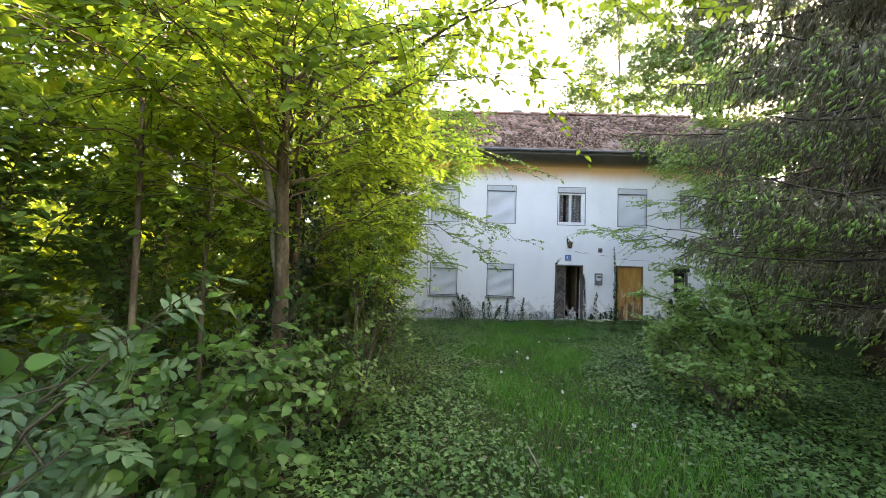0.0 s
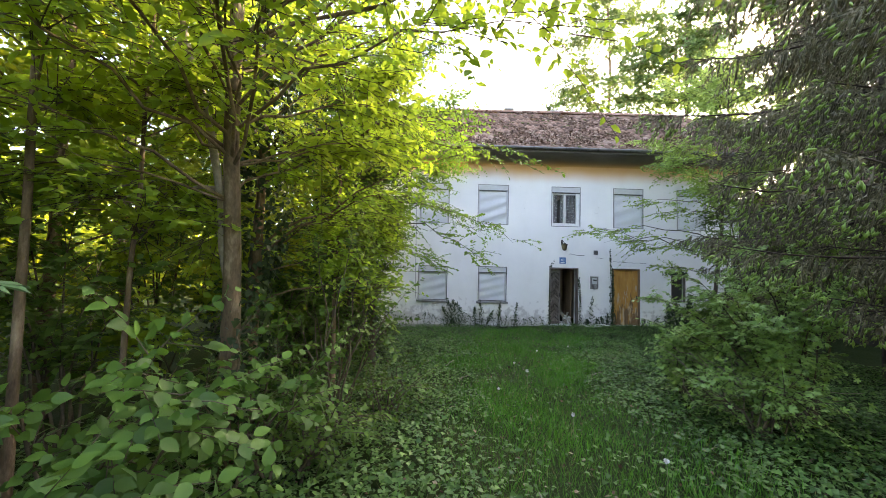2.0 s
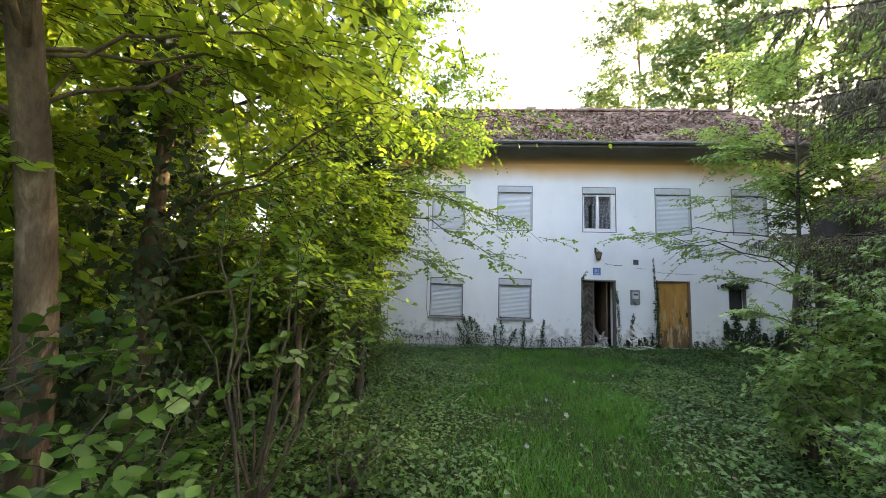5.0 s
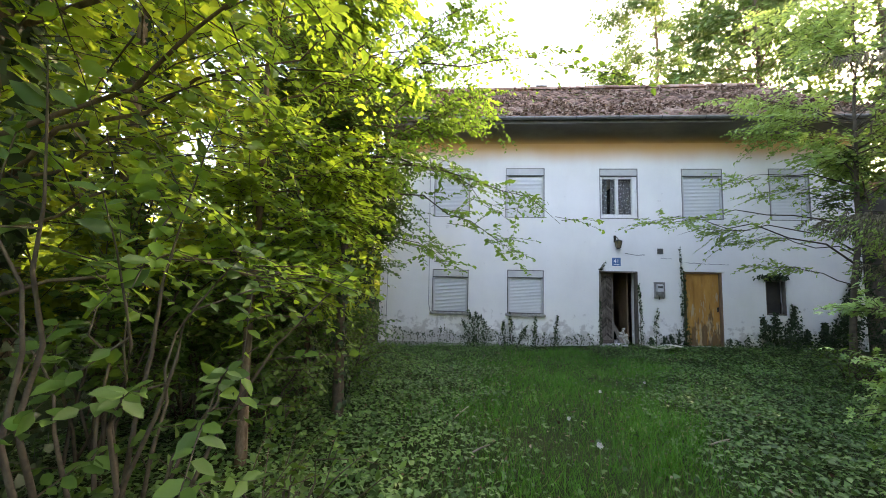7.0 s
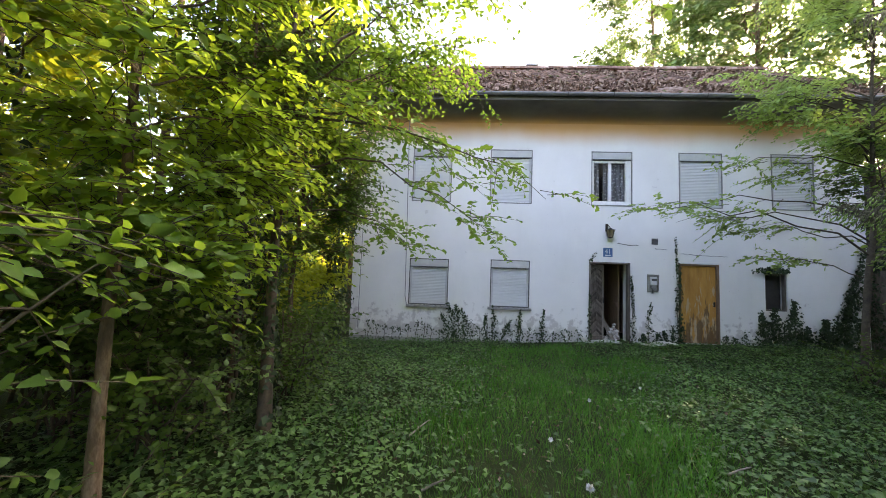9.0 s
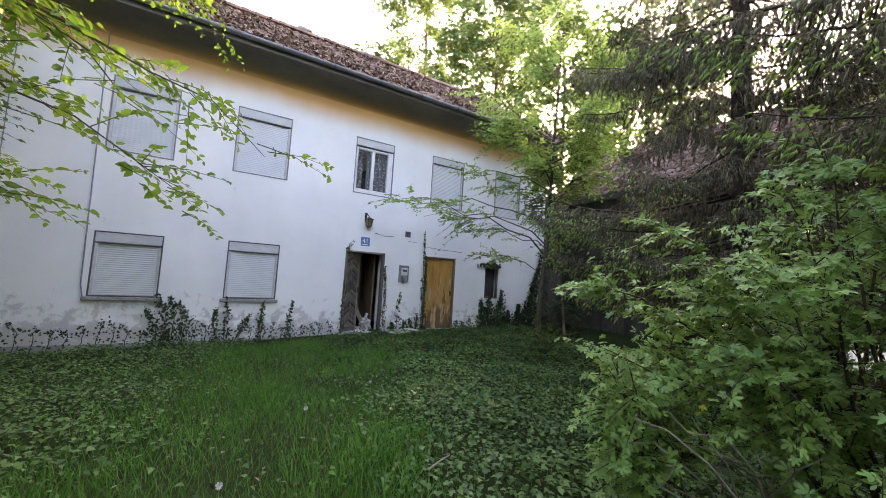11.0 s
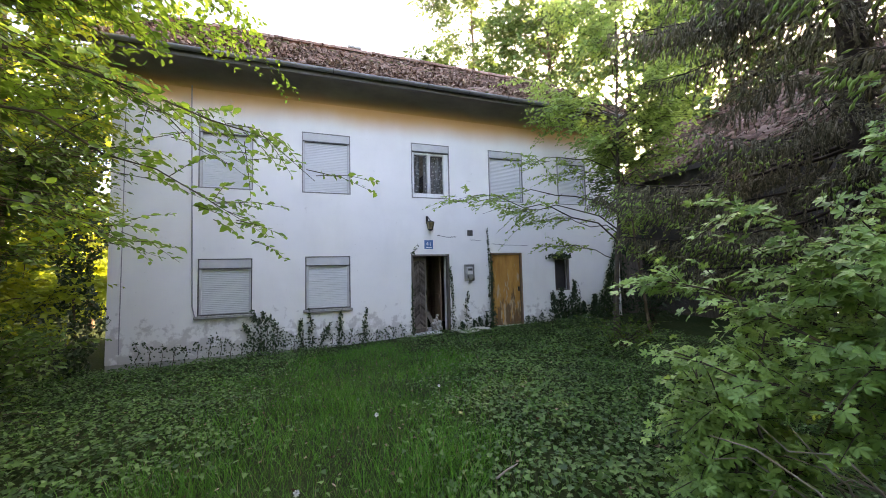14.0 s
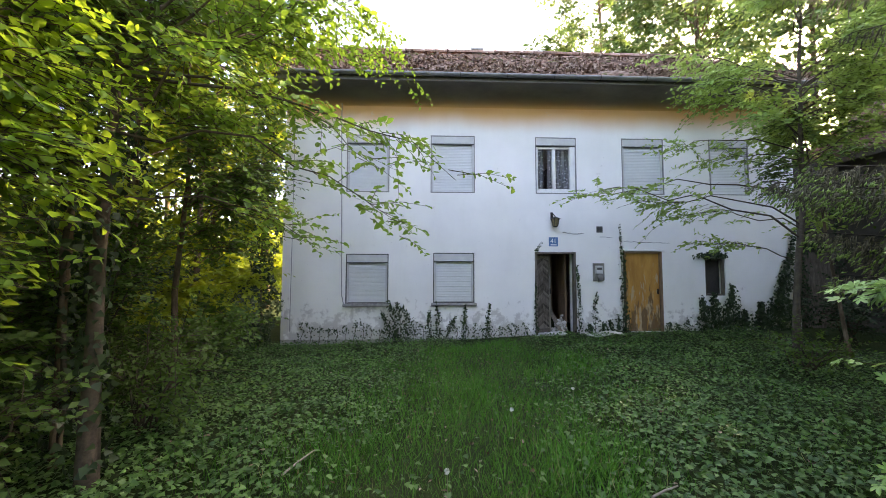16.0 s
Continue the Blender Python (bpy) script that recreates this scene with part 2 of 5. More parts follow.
M_SPRUCEBARK = plain("spruce_bark", [(0.3, (0.025, 0.020, 0.016)), (0.7, (0.080, 0.062, 0.048))], 12, 0.95, bump_s=0.8, bump_d=0.02)
M_LEAF_FRESH = leaf_material("fresh_leaf", (0.042, 0.104, 0.016), (0.112, 0.220, 0.032), (0.36, 0.53, 0.045), 0.53)
# Shaded leaf copy: the understory's gloom is put into its darker greens.
M_LEAF_MID = leaf_material("shaded_leaf", (0.026, 0.066, 0.013), (0.075, 0.145, 0.028), (0.15, 0.26, 0.03), 0.34)
M_LEAF_PALE = leaf_material("pale_crown_leaf", (0.085, 0.175, 0.042), (0.210, 0.345, 0.095), (0.42, 0.57, 0.12), 0.48)
# Backlit leaf copy: sun through the upper canopy is put into its colours.
M_LEAF_BACKLIT = leaf_material("backlit_leaf", (0.065, 0.138, 0.020), (0.150, 0.265, 0.038), (0.42, 0.56, 0.052), 0.52)
# Duller leaf copy for the forked tree: its lack of sun is in the colours.
M_LEAF_BRANCH = leaf_material("yard_branch_leaf", (0.048, 0.118, 0.020), (0.130, 0.250, 0.042), (0.26, 0.42, 0.045), 0.42)
M_LEAF_FAR = leaf_material("tall_crown_leaf", (0.050, 0.100, 0.027), (0.120, 0.195, 0.056), (0.15, 0.22, 0.055), 0.35)
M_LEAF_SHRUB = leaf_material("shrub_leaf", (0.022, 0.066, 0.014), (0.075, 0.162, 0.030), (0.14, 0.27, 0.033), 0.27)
M_LEAF_ROSE = leaf_material("bramble_leaf", (0.085, 0.190, 0.052), (0.245, 0.415, 0.112), (0.32, 0.48, 0.10), 0.33, 0.42, 0.35)
M_LEAF_ELDER = leaf_material("elder_leaf", (0.030, 0.074, 0.032), (0.082, 0.155, 0.068), (0.11, 0.21, 0.06), 0.22, 0.45, 0.30)
# Sunlit leaf copy: the low sun on the woods is put into its yellow.
M_LEAF_GOLD = leaf_material("sunlit_leaf", (0.075, 0.135, 0.016), (0.165, 0.250, 0.030), (0.46, 0.50, 0.036), 0.50)
M_IVY = leaf_material("ivy_leaf", (0.010, 0.024, 0.009), (0.036, 0.066, 0.022), (0.04, 0.08, 0.02), 0.10, 0.45)
M_COVER = leaf_material("ground_ivy_leaf", (0.020, 0.062, 0.015), (0.110, 0.212, 0.054), (0.11, 0.21, 0.04), 0.18, 0.48, 0.25)
M_GRASS = leaf_material("grass_blade", (0.019, 0.090, 0.012), (0.082, 0.245, 0.034), (0.12, 0.36, 0.03), 0.3, 0.6, 0.15)
M_DRYGRASS = leaf_material("dry_grass", (0.16, 0.15, 0.06), (0.30, 0.27, 0.13), (0.26, 0.25, 0.1), 0.25, 0.6)
M_NEEDLE = leaf_material("old_needles", (0.066, 0.066, 0.040), (0.255, 0.230, 0.148), (0.13, 0.13, 0.055), 0.17, 0.6, 0.2)
M_SHOOT = leaf_material("new_needles", (0.15, 0.29, 0.06), (0.31, 0.48, 0.12), (0.34, 0.46, 0.09), 0.3, 0.5)
M_FLUFF = plain("dandelion_fluff", [(0.3, (0.45, 0.45, 0.43)), (0.7, (0.62, 0.62, 0.60))], 60, 1.0)
M_GLASS, _nt, _b = material("old_window_glass")
_b.inputs["Base Color"].default_value = (0.9, 0.92, 0.92, 1)
_b.inputs["Roughness"].default_value = 0.04
_b.inputs["Transmission Weight"].default_value = 1.0
_b.inputs["IOR"].default_value = 1.3


# ---- mesh helpers ----
def np_mesh(name, verts, faces, smooth=False):
    """A mesh from an (n, 3) array and an (m, k) array of corners, or a list of such arrays."""
    faces = faces if isinstance(faces, list) else [faces]
    me = bpy.data.meshes.new(name)
    loops = np.concatenate([f.ravel() for f in faces]).astype(np.int32)
    sizes = np.concatenate([np.full(len(f), f.shape[1], np.int32) for f in faces])
    me.vertices.add(len(verts))
    me.vertices.foreach_set("co", np.asarray(verts, np.float32).ravel())
    me.loops.add(len(loops))
    me.loops.foreach_set("vertex_index", loops)
    me.polygons.add(len(sizes))
    me.polygons.foreach_set("loop_start", np.r_[0, np.cumsum(sizes)[:-1]].astype(np.int32))
    if smooth:
        me.polygons.foreach_set("use_smooth", np.ones(len(sizes), bool))
    me.update(calc_edges=True)
    return me


def thing(name, at, label, category, group="", kind=""):
    ob = new(name)
    ob.location = at
    ob.empty_display_size = 0.1
    return tagged(ob, label, category, group, kind)


def part(name, data, mat, parent=None, label="", kind=""):
    """Links a bmesh or a mesh, given in world places, as one mesh object under its thing."""
    if isinstance(data, bmesh.types.BMesh):
        me = bpy.data.meshes.new(name)
        data.to_mesh(me)
        data.free()
    else:
        me = data
    me.materials.append(mat)
    ob = new(name, me)
    if parent is not None:
        ob.parent = parent
        at = Vector((0, 0, 0))
        up = parent
        while up is not None:
            at += up.location
            up = up.parent
        ob.location = -at
    if label:
        ob["label"] = label
    if kind:
        ob["kind"] = kind
    return ob


def box(bm, x0, x1, y0, y1, z0, z1, bevel=0.0, m=None):
    made = bmesh.ops.create_cube(bm, size=1.0)["verts"]
    bmesh.ops.scale(bm, vec=(x1 - x0, y1 - y0, z1 - z0), verts=made)
    bmesh.ops.translate(bm, vec=((x0 + x1) / 2, (y0 + y1) / 2, (z0 + z1) / 2), verts=made)
    if bevel:
        es = list({e for v in made for e in v.link_edges})
        made = list({v for f in bmesh.ops.bevel(bm, geom=es, offset=bevel, segments=1, affect="EDGES")["faces"] for v in f.verts} | {v for v in made if v.is_valid})
    if m is not None:
        bmesh.ops.transform(bm, matrix=m, verts=[v for v in made if v.is_valid])
    return bm


def boxes(*rows, bevel=0.0):
    bm = bmesh.new()
    for r in rows:
        box(bm, *r, bevel=bevel)
    return bm


def tube_mesh(name, lines, sides=6):
    """Tapered round limbs as one mesh. lines: pairs of points (n, 3) and radii (n)."""
    vs, fs, start = [], [], 0
    a = np.arange(sides) * 2 * np.pi / sides
    for pts, rad in lines:
        pts, rad = np.asarray(pts, float), np.asarray(rad, float)
        t = np.gradient(pts, axis=0)
        t /= np.linalg.norm(t, axis=1, keepdims=True) + 1e-9
        ref = np.where(np.abs(t[:, 2:]) > 0.9, [[1.0, 0, 0]], [[0, 0, 1.0]])
        u = np.cross(t, ref)
        u /= np.linalg.norm(u, axis=1, keepdims=True) + 1e-9
        w = np.cross(t, u)
        ring = pts[:, None] + rad[:, None, None] * (np.cos(a)[None, :, None] * u[:, None] + np.sin(a)[None, :, None] * w[:, None])
        n = len(pts)
        i = start + (np.arange(n - 1)[:, None] * sides + np.arange(sides)).ravel()
        j = start + (np.arange(n - 1)[:, None] * sides + (np.arange(sides) + 1) % sides).ravel()
        vs.append(ring.reshape(-1, 3))
        fs.append(np.stack([i, j, j + sides, i + sides], 1))
        start += n * sides
    return np_mesh(name, np.concatenate(vs), np.concatenate(fs), True)


LEAVES = {
    "oval": (np.array([(0, 0, 0), (0.34, -0.28, 0.06), (0.72, -0.20, 0.03), (1, 0, -0.08), (0.72, 0.20, 0.03), (0.34, 0.28, 0.06)]),
             [np.array([(0, 1, 2, 3), (0, 3, 4, 5)])]),
    "kite": (np.array([(0, 0, 0), (0.45, -0.30, 0.05), (1, 0, -0.06), (0.45, 0.30, 0.05)]), [np.array([(0, 1, 2), (0, 2, 3)])]),
    "lobed": (np.array([(0, 0, 0), (0.12, -0.48, -0.03), (0.52, -0.26, 0.03), (1, 0, -0.08), (0.52, 0.26, 0.03), (0.12, 0.48, -0.03)]),
              [np.array([(0, 1, 2, 3), (0, 3, 4, 5)])]),
    "round": (np.array([(0, 0, 0), (0.10, -0.20, 0.035), (0.32, -0.36, 0.06), (0.58, -0.33, 0.05), (0.82, -0.17, 0.0), (1.04, 0, -0.11), (0.82, 0.17, 0.0), (0.58, 0.33, 0.05),
                        (0.32, 0.36, 0.06), (0.10, 0.20, 0.035), (0.35, 0, 0.0), (0.72, 0, -0.03)]),
              [np.array([(4, 5, 11), (5, 6, 11), (0, 1, 10), (9, 0, 10)]), np.array([(1, 2, 3, 10), (10, 3, 4, 11), (10, 11, 6, 7), (7, 8, 9, 10)])]),
    "finger": (np.array([(0, 0, 0), (0.25, 0.050, 0), (0.36, -0.025, 0.043), (0.48, -0.025, -0.043), (1, 0, 0)]), [np.array([(0, 1, 2), (0, 2, 3), (0, 3, 1), (4, 2, 1), (4, 3, 2), (4, 1, 3)])]),
    "tip": (np.array([(0, 0, 0), (0.50, 0.17, 0), (0.66, -0.09, 0.15), (0.42, -0.09, -0.15), (1, 0, 0)]), [np.array([(0, 1, 2), (0, 2, 3), (0, 3, 1), (4, 2, 1), (4, 3, 2), (4, 1, 3)])]),
    "blade": (np.array([(0, -0.012, 0), (0, 0.012, 0), (0.5, -0.011, 0.03), (0.5, 0.011, 0.03), (0.85, -0.006, -0.04), (0.85, 0.006, -0.04), (1.0, 0, -0.14)]),
              [np.array([(4, 6, 5)]), np.array([(0, 2, 3, 1), (2, 4, 5, 3)])]),
}
_t = []
for _k in range(4):
    _a, _u = _k * 2.4, 0.02 + 0.21 * _k
    _c, _s = math.cos(_a), math.sin(_a)
    _t += [(_u, -0.075 * _s, 0.075 * _c), (_u + 0.12, 0.075 * _s, -0.075 * _c), (_u + 0.30, 0.19 * _c, 0.19 * _s)]
LEAVES["sprig"] = (np.array(_t + [(0, 0.04, 0), (0, -0.04, 0), (1.0, 0, 0)]), [np.arange(15).reshape(5, 3)])


def compound(leaflets):
    """A leaf of several folded leaflets, each given by its foot on the stalk, angle in degrees and length; the stalk joins them."""
    v, f, g = [(0, -0.012, 0), (0, 0.012, 0)], [], []
    for u, a, ln in leaflets:
        c, s, k = math.cos(radians(a)), math.sin(radians(a)), len(v)
        for p, q, h in ((0, 0, 0), (0.34, -0.19, 0.04), (0.74, -0.21, 0.03), (1, 0, -0.10), (0.74, 0.21, 0.03), (0.34, 0.19, 0.04)):
            v.append((u + ln * (p * c - q * s), ln * (p * s + q * c), ln * h))
        g += [(k, k + 1, k + 2, k + 3), (k, k + 3, k + 4, k + 5)]
        f.append((0, 1, k))
    return np.array(v), [np.array(f), np.array(g)]


LEAVES["five"] = compound([(0.26, -95, 0.42), (0.32, -50, 0.58), (0.36, 0, 0.66), (0.32, 50, 0.58), (0.26, 95, 0.42)])
LEAVES["pinnate"] = compound([(0.22, -62, 0.36), (0.22, 62, 0.36), (0.45, -56, 0.42), (0.45, 56, 0.42), (0.66, -48, 0.40), (0.66, 48, 0.40), (0.70, 0, 0.44)])


def unit(v):
    return v / (np.linalg.norm(v, axis=-1, keepdims=True) + 1e-9)


def leaf_mesh(name, pos, way, face, size, kind="oval"):
    """One mesh of many leaves, each at pos, pointing along way, with its upper side towards face."""
    tv, tf = LEAVES[kind]
    x = unit(np.asarray(way, float))
    y = unit(np.cross(face, x))
    z = np.cross(x, y)
    s = np.asarray(size, float)[:, None, None]
    vs = np.asarray(pos)[:, None] + s * (tv[None, :, 0:1] * x[:, None] + tv[None, :, 1:2] * y[:, None] + tv[None, :, 2:3] * z[:, None])
    off = (np.arange(len(pos)) * len(tv))[:, None, None]
    return np_mesh(name, vs.reshape(-1, 3), [(f[None] + off).reshape(-1, f.shape[1]) for f in tf])


def spray_leaves(r, root, way, length, count, size, droop=0.25, flat=0.5, out=None):
    """Leaves set in two rows along twigs: places, directions, faces and sizes, and the twigs' own lines."""
    n = len(root)
    way = unit(way)
    side = unit(np.cross(way, [0, 0, 1.0]) + r.normal(0, 0.15, (n, 3)))
    u = np.linspace(0.12, 1.0, count)[None, :] + r.normal(0, 0.03, (n, count))
    L = np.asarray(length)[:, None]
    pos = root[:, None] + way[:, None] * (u * L)[..., None]
    pos[..., 2] -= droop * L * u ** 2
    sgn = np.where((np.arange(count) % 2) == 0, 1.0, -1.0)[None, :, None]
    d = way[:, None] * 0.55 + side[:, None] * sgn * 0.8 + r.normal(0, 0.3, (n, count, 3))
    d[..., 2] -= 0.25
    f = np.array([0, 0, 1.0]) + r.normal(0, flat, (n, count, 3))
    if out is not None:
        f += out[:, None]            # blades turn to the light outside the crown
    s = size * r.uniform(0.6, 1.2, (n, count)) * (1.1 - 0.35 * np.abs(u - 0.5))
    k = np.linspace(0, 1, 3)[None, :, None]
    tw = root[:, None] + way[:, None] * (k * L[..., None])
    tw[..., 2] -= droop * L * k[..., 0] ** 2
    return pos.reshape(-1, 3), d.reshape(-1, 3), f.reshape(-1, 3), s.ravel(), tw


def bend(a, b, sag, n=7, r=None, wob=0.0):
    """A limb from a to b, raised by sag in its middle."""
    k = np.linspace(0, 1, n)[:, None]
    p = np.asarray(a, float) * (1 - k) + np.asarray(b, float) * k
    p[:, 2] += sag * 4 * (k * (1 - k))[:, 0]
    if r is not None:
        w = r.normal(0, wob, (n, 3))
        w[0] = w[-1] = 0
        p += w
    return p


def ground_z(x, y):
    """Height of the yard: nearly level, rising gently away from the house and along its foot."""
    s = np.clip((-np.asarray(y, float) - 3) / 11, 0, 1)
    e = np.clip((np.asarray(x, float) - 3) / 6, 0, 1) * np.clip(1 + np.asarray(y, float) / 5, 0, 1)
    w = np.clip((4.6 - np.asarray(x, float)) / 5, 0, 1) * np.clip(1 + np.asarray(y, float) / 4, 0, 1)
    return 0.02 + 0.22 * s * s * (3 - 2 * s) + 0.13 * e - 0.17 * w


def tree(name, label, base, height, radius, centre, spread, limbs, sprays, leaf, mat, seed, shape="oval", count=12, twig=0.55, lean=(0, 0),
         ends=(), bark=None, group="", sticks=True, droop=0.25, trunk=None, low=0.25, category="tree", dense=1.2, fall=0.0):
    """A broad-leaved tree or shrub. centre, spread: the crown's middle and half-axes; ends: limb tips that are given one by one."""
    r = np.random.default_rng(seed)
    bx, by = base
    bz = float(ground_z(bx, by)) - 0.05
    top = thing(name, (bx, by, bz + 0.05), label, category, group)
    if trunk is None:
        k = np.linspace(0, 1, 10)[:, None]
        trunk = np.array([bx, by, bz]) + k * np.array([lean[0], lean[1], height])
        trunk[1:, :2] += np.cumsum(r.normal(0, 0.025 * height / 8, (9, 2)), 0)
    trunk = np.asarray(trunk, float)
    tr = radius * np.linspace(1.15, 0.22, len(trunk))
    tr[0] *= 1.25
    lines = [(trunk, tr)]
    centre, spread = np.array(centre, float), np.array(spread, float)
    roots, ways = [], []
    goals = [np.array(e, float) for e in ends]
    while len(goals) < limbs + len(ends):
        v = r.normal(0, 1, 3)
        goals.append(centre + spread * v / np.linalg.norm(v) * r.uniform(0.55, 1.0) ** 0.6)
    zt = trunk[:, 2]
    given = len(ends)
    for i, g in enumerate(goals):
        span = np.linalg.norm(g[:2] - np.array([np.interp(g[2], zt, trunk[:, 0]), np.interp(g[2], zt, trunk[:, 1])]))
        h = np.clip(g[2] - (0.25 + 0.45 * r.random()) * max(span, 0.3) * (0.4 if i < given else 1) + (fall * span if i < given else 0), bz + low * (zt[-1] - bz), zt[-1] - 0.02)
        a = np.array([np.interp(h, zt, trunk[:, 0]), np.interp(h, zt, trunk[:, 1]), h])
        ln = np.linalg.norm(g - a)
        p = bend(a, g, (0.10 if i < given else 0.06) * ln, 8, r, 0.02 * ln)
        r0 = min(float(np.interp(h, zt, tr)) * 0.5, (0.005 + 0.004 * ln) if i < given else (0.005 + 0.005 * ln))
        lines.append((p, np.linspace(r0, 0.0025, 8)))
        m = max(2, int(sprays * (dense if i < given else 1.0) / len(goals)))
        u = r.uniform(0.28, 1.0, m) ** 0.8
        q = np.stack([np.interp(u, np.linspace(0, 1, 8), p[:, c]) for c in range(3)], 1)
        d = unit((g - a)[None] * np.array([1, 1, 0.35]) / (ln + 1e-6) + r.normal(0, 0.75, (m, 3)) * np.array([1, 1, 0.45]))
        roots.append(q + r.normal(0, 0.05, (m, 3)))
        ways.append(d)
        q[-1], d[-1] = g, unit(g - a)
    roots, ways = np.concatenate(roots), np.concatenate(ways)
    away = roots - np.stack([np.interp(roots[:, 2], zt, trunk[:, 0]), np.interp(roots[:, 2], zt, trunk[:, 1]), roots[:, 2]], 1)
    pos, d, f, s, tw = spray_leaves(r, roots, ways, twig * r.uniform(0.5, 1.25, len(roots)), count, leaf, droop, out=0.7 * unit(away))
    keep = pos[:, 2] > bz + 0.08
    part("trunk", tube_mesh("trunk", lines, 7), bark or M_BARK, top)
    if sticks:
        part("twig_work", tube_mesh("twigs", [(t, np.linspace(0.0045, 0.0015, 3)) for t in tw], 3), M_TWIG, top, kind="stuff")
    part("crown", leaf_mesh("crown", pos[keep], d[keep], f[keep], s[keep], shape), mat, top)
    return top


# ---- ground ----
def build_ground():
    r = np.random.default_rng(3)
    inner = np.linspace(-16, 18, 86)
    xs = np.r_[-3000, -600, -150, -60, -30, inner, 30, 60, 150, 600, 3000]
    ys = np.r_[-3000, -600, -150, -60, -30, np.linspace(-18, 14, 81), 30, 60, 150, 600, 3000]
    gx, gy = np.meshgrid(xs, ys, indexing="ij")
    gz = ground_z(gx, gy) + np.where((np.abs(gx) < 20) & (np.abs(gy) < 20) & (gy < -0.6), r.normal(0, 0.012, gx.shape), 0)
    n, m = gx.shape
    i = (np.arange(n - 1)[:, None] * m + np.arange(m - 1)).ravel()
    ob = part("ground", np_mesh("ground", np.stack([gx, gy, gz], -1).reshape(-1, 3), np.stack([i, i + m, i + m + 1, i + 1], 1), True), M_GROUND)
    tagged(ob, "shaded yard soil with leaf litter under grass and ivy", "ground", kind="structure")


build_ground()

# ---- house ----
X0, X1, YB = -1.46, 11.05, 6.0           # the house's ends and back wall
EAVE_Y, EAVE_Z, RIDGE_Y, RIDGE_Z = -0.80, 5.98, 3.0, 8.76
SLOPE = (RIDGE_Z - EAVE_Z) / (RIDGE_Y - EAVE_Y)
WINDOWS = {                               # x0, x1, z0, z1 of the openings in the front wall
    "a": (0.0, 1.0, 0.80, 1.97), "b": (2.06, 3.04, 0.815, 2.0),
    "u": (-0.02, 1.0, 3.45, 4.85), "c": (1.99, 3.06, 3.45, 4.855), "d": (4.545, 5.557, 3.447, 4.846),
    "f": (6.69, 7.74, 3.45, 4.845), "h": (8.90, 9.905, 3.45, 4.85),
}
DOOR_O, DOOR_E, HATCH = (4.5, 5.5, 0.07, 2.03), (6.66, 7.62, 0.12, 2.05), (8.69, 9.20, 0.98, 1.89)


def pierced_wall(x0, x1, z0, z1, holes, y0, y1):
    """A wall along x with openings that go right through it."""
    xs = sorted({x0, x1, *[h[0] for h in holes], *[h[1] for h in holes]})
    zs = sorted({z0, z1, *[h[2] for h in holes], *[h[3] for h in holes]})
    solid = lambda i, j: 0 <= i < len(xs) - 1 and 0 <= j < len(zs) - 1 and not any(
        h[0] < (xs[i] + xs[i + 1]) / 2 < h[1] and h[2] < (zs[j] + zs[j + 1]) / 2 < h[3] for h in holes)
    bm = bmesh.new()
    cache = {}

    def v(x, y, z):
        if (x, y, z) not in cache:
            cache[x, y, z] = bm.verts.new((x, y, z))
        return cache[x, y, z]
    for i in range(len(xs) - 1):
        for j in range(len(zs) - 1):
            if not solid(i, j):
                continue
            a, b, c, d = xs[i], xs[i + 1], zs[j], zs[j + 1]
            bm.faces.new([v(a, y0, c), v(b, y0, c), v(b, y0, d), v(a, y0, d)])
            bm.faces.new([v(a, y1, d), v(b, y1, d), v(b, y1, c), v(a, y1, c)])
            if not solid(i - 1, j):
                bm.faces.new([v(a, y1, c), v(a, y0, c), v(a, y0, d), v(a, y1, d)])
            if not solid(i + 1, j):
                bm.faces.new([v(b, y0, c), v(b, y1, c), v(b, y1, d), v(b, y0, d)])
            if not solid(i, j - 1):
                bm.faces.new([v(a, y0, c), v(a, y1, c), v(b, y1, c), v(b, y0, c)])
            if not solid(i, j + 1):
                bm.faces.new([v(a, y0, d), v(b, y0, d), v(b, y1, d), v(a, y1, d)])
    return bm


house = thing("house", (X0, 0, 0), "two-storey white plastered farmhouse with shuttered windows and mossy tiled roof", "house", kind="structure")
roof_under = lambda y: EAVE_Z + (y - EAVE_Y) * SLOPE - 0.20
part("wall_front", pierced_wall(X0, X1, -0.3, roof_under(0.0), [*WINDOWS.values(), DOOR_O, DOOR_E, HATCH], 0.0, 0.42), M_PLASTER, house)


def gable(x0, x1):
    bm = bmesh.new()
    prof = [(0.42, -0.3), (YB, -0.3), (YB, roof_under(0.0)), (RIDGE_Y, RIDGE_Z - 0.22), (0.42, roof_under(0.42))]
    a, b = [bm.verts.new((x0, y, z)) for y, z in prof], [bm.verts.new((x1, y, z)) for y, z in prof]
    bm.faces.new(a[::-1])
    bm.faces.new(b)
    for i in range(5):
        bm.faces.new([a[i], a[(i + 1) % 5], b[(i + 1) % 5], b[i]])
    return bm


part("wall_left", gable(X0, X0 + 0.4), M_PLASTER, house)
part("wall_right", gable(X1 - 0.4, X1), M_PLASTER, house)
part("wall_back", boxes((X0 + 0.4, X1 - 0.4, YB - 0.4, YB, -0.3, roof_under(0.0))), M_PLASTER, house)
part("plinth", boxes((X0 - 0.012, 4.42, -0.022, -0.002, -0.3, -0.03), bevel=0.006), M_CONCRETE, house, "low worn plinth")
part("corner_pilaster", boxes((X0 - 0.02, X0 + 0.17, -0.016, -0.002, -0.03, 6.2), bevel=0.006), M_PLASTER, house)
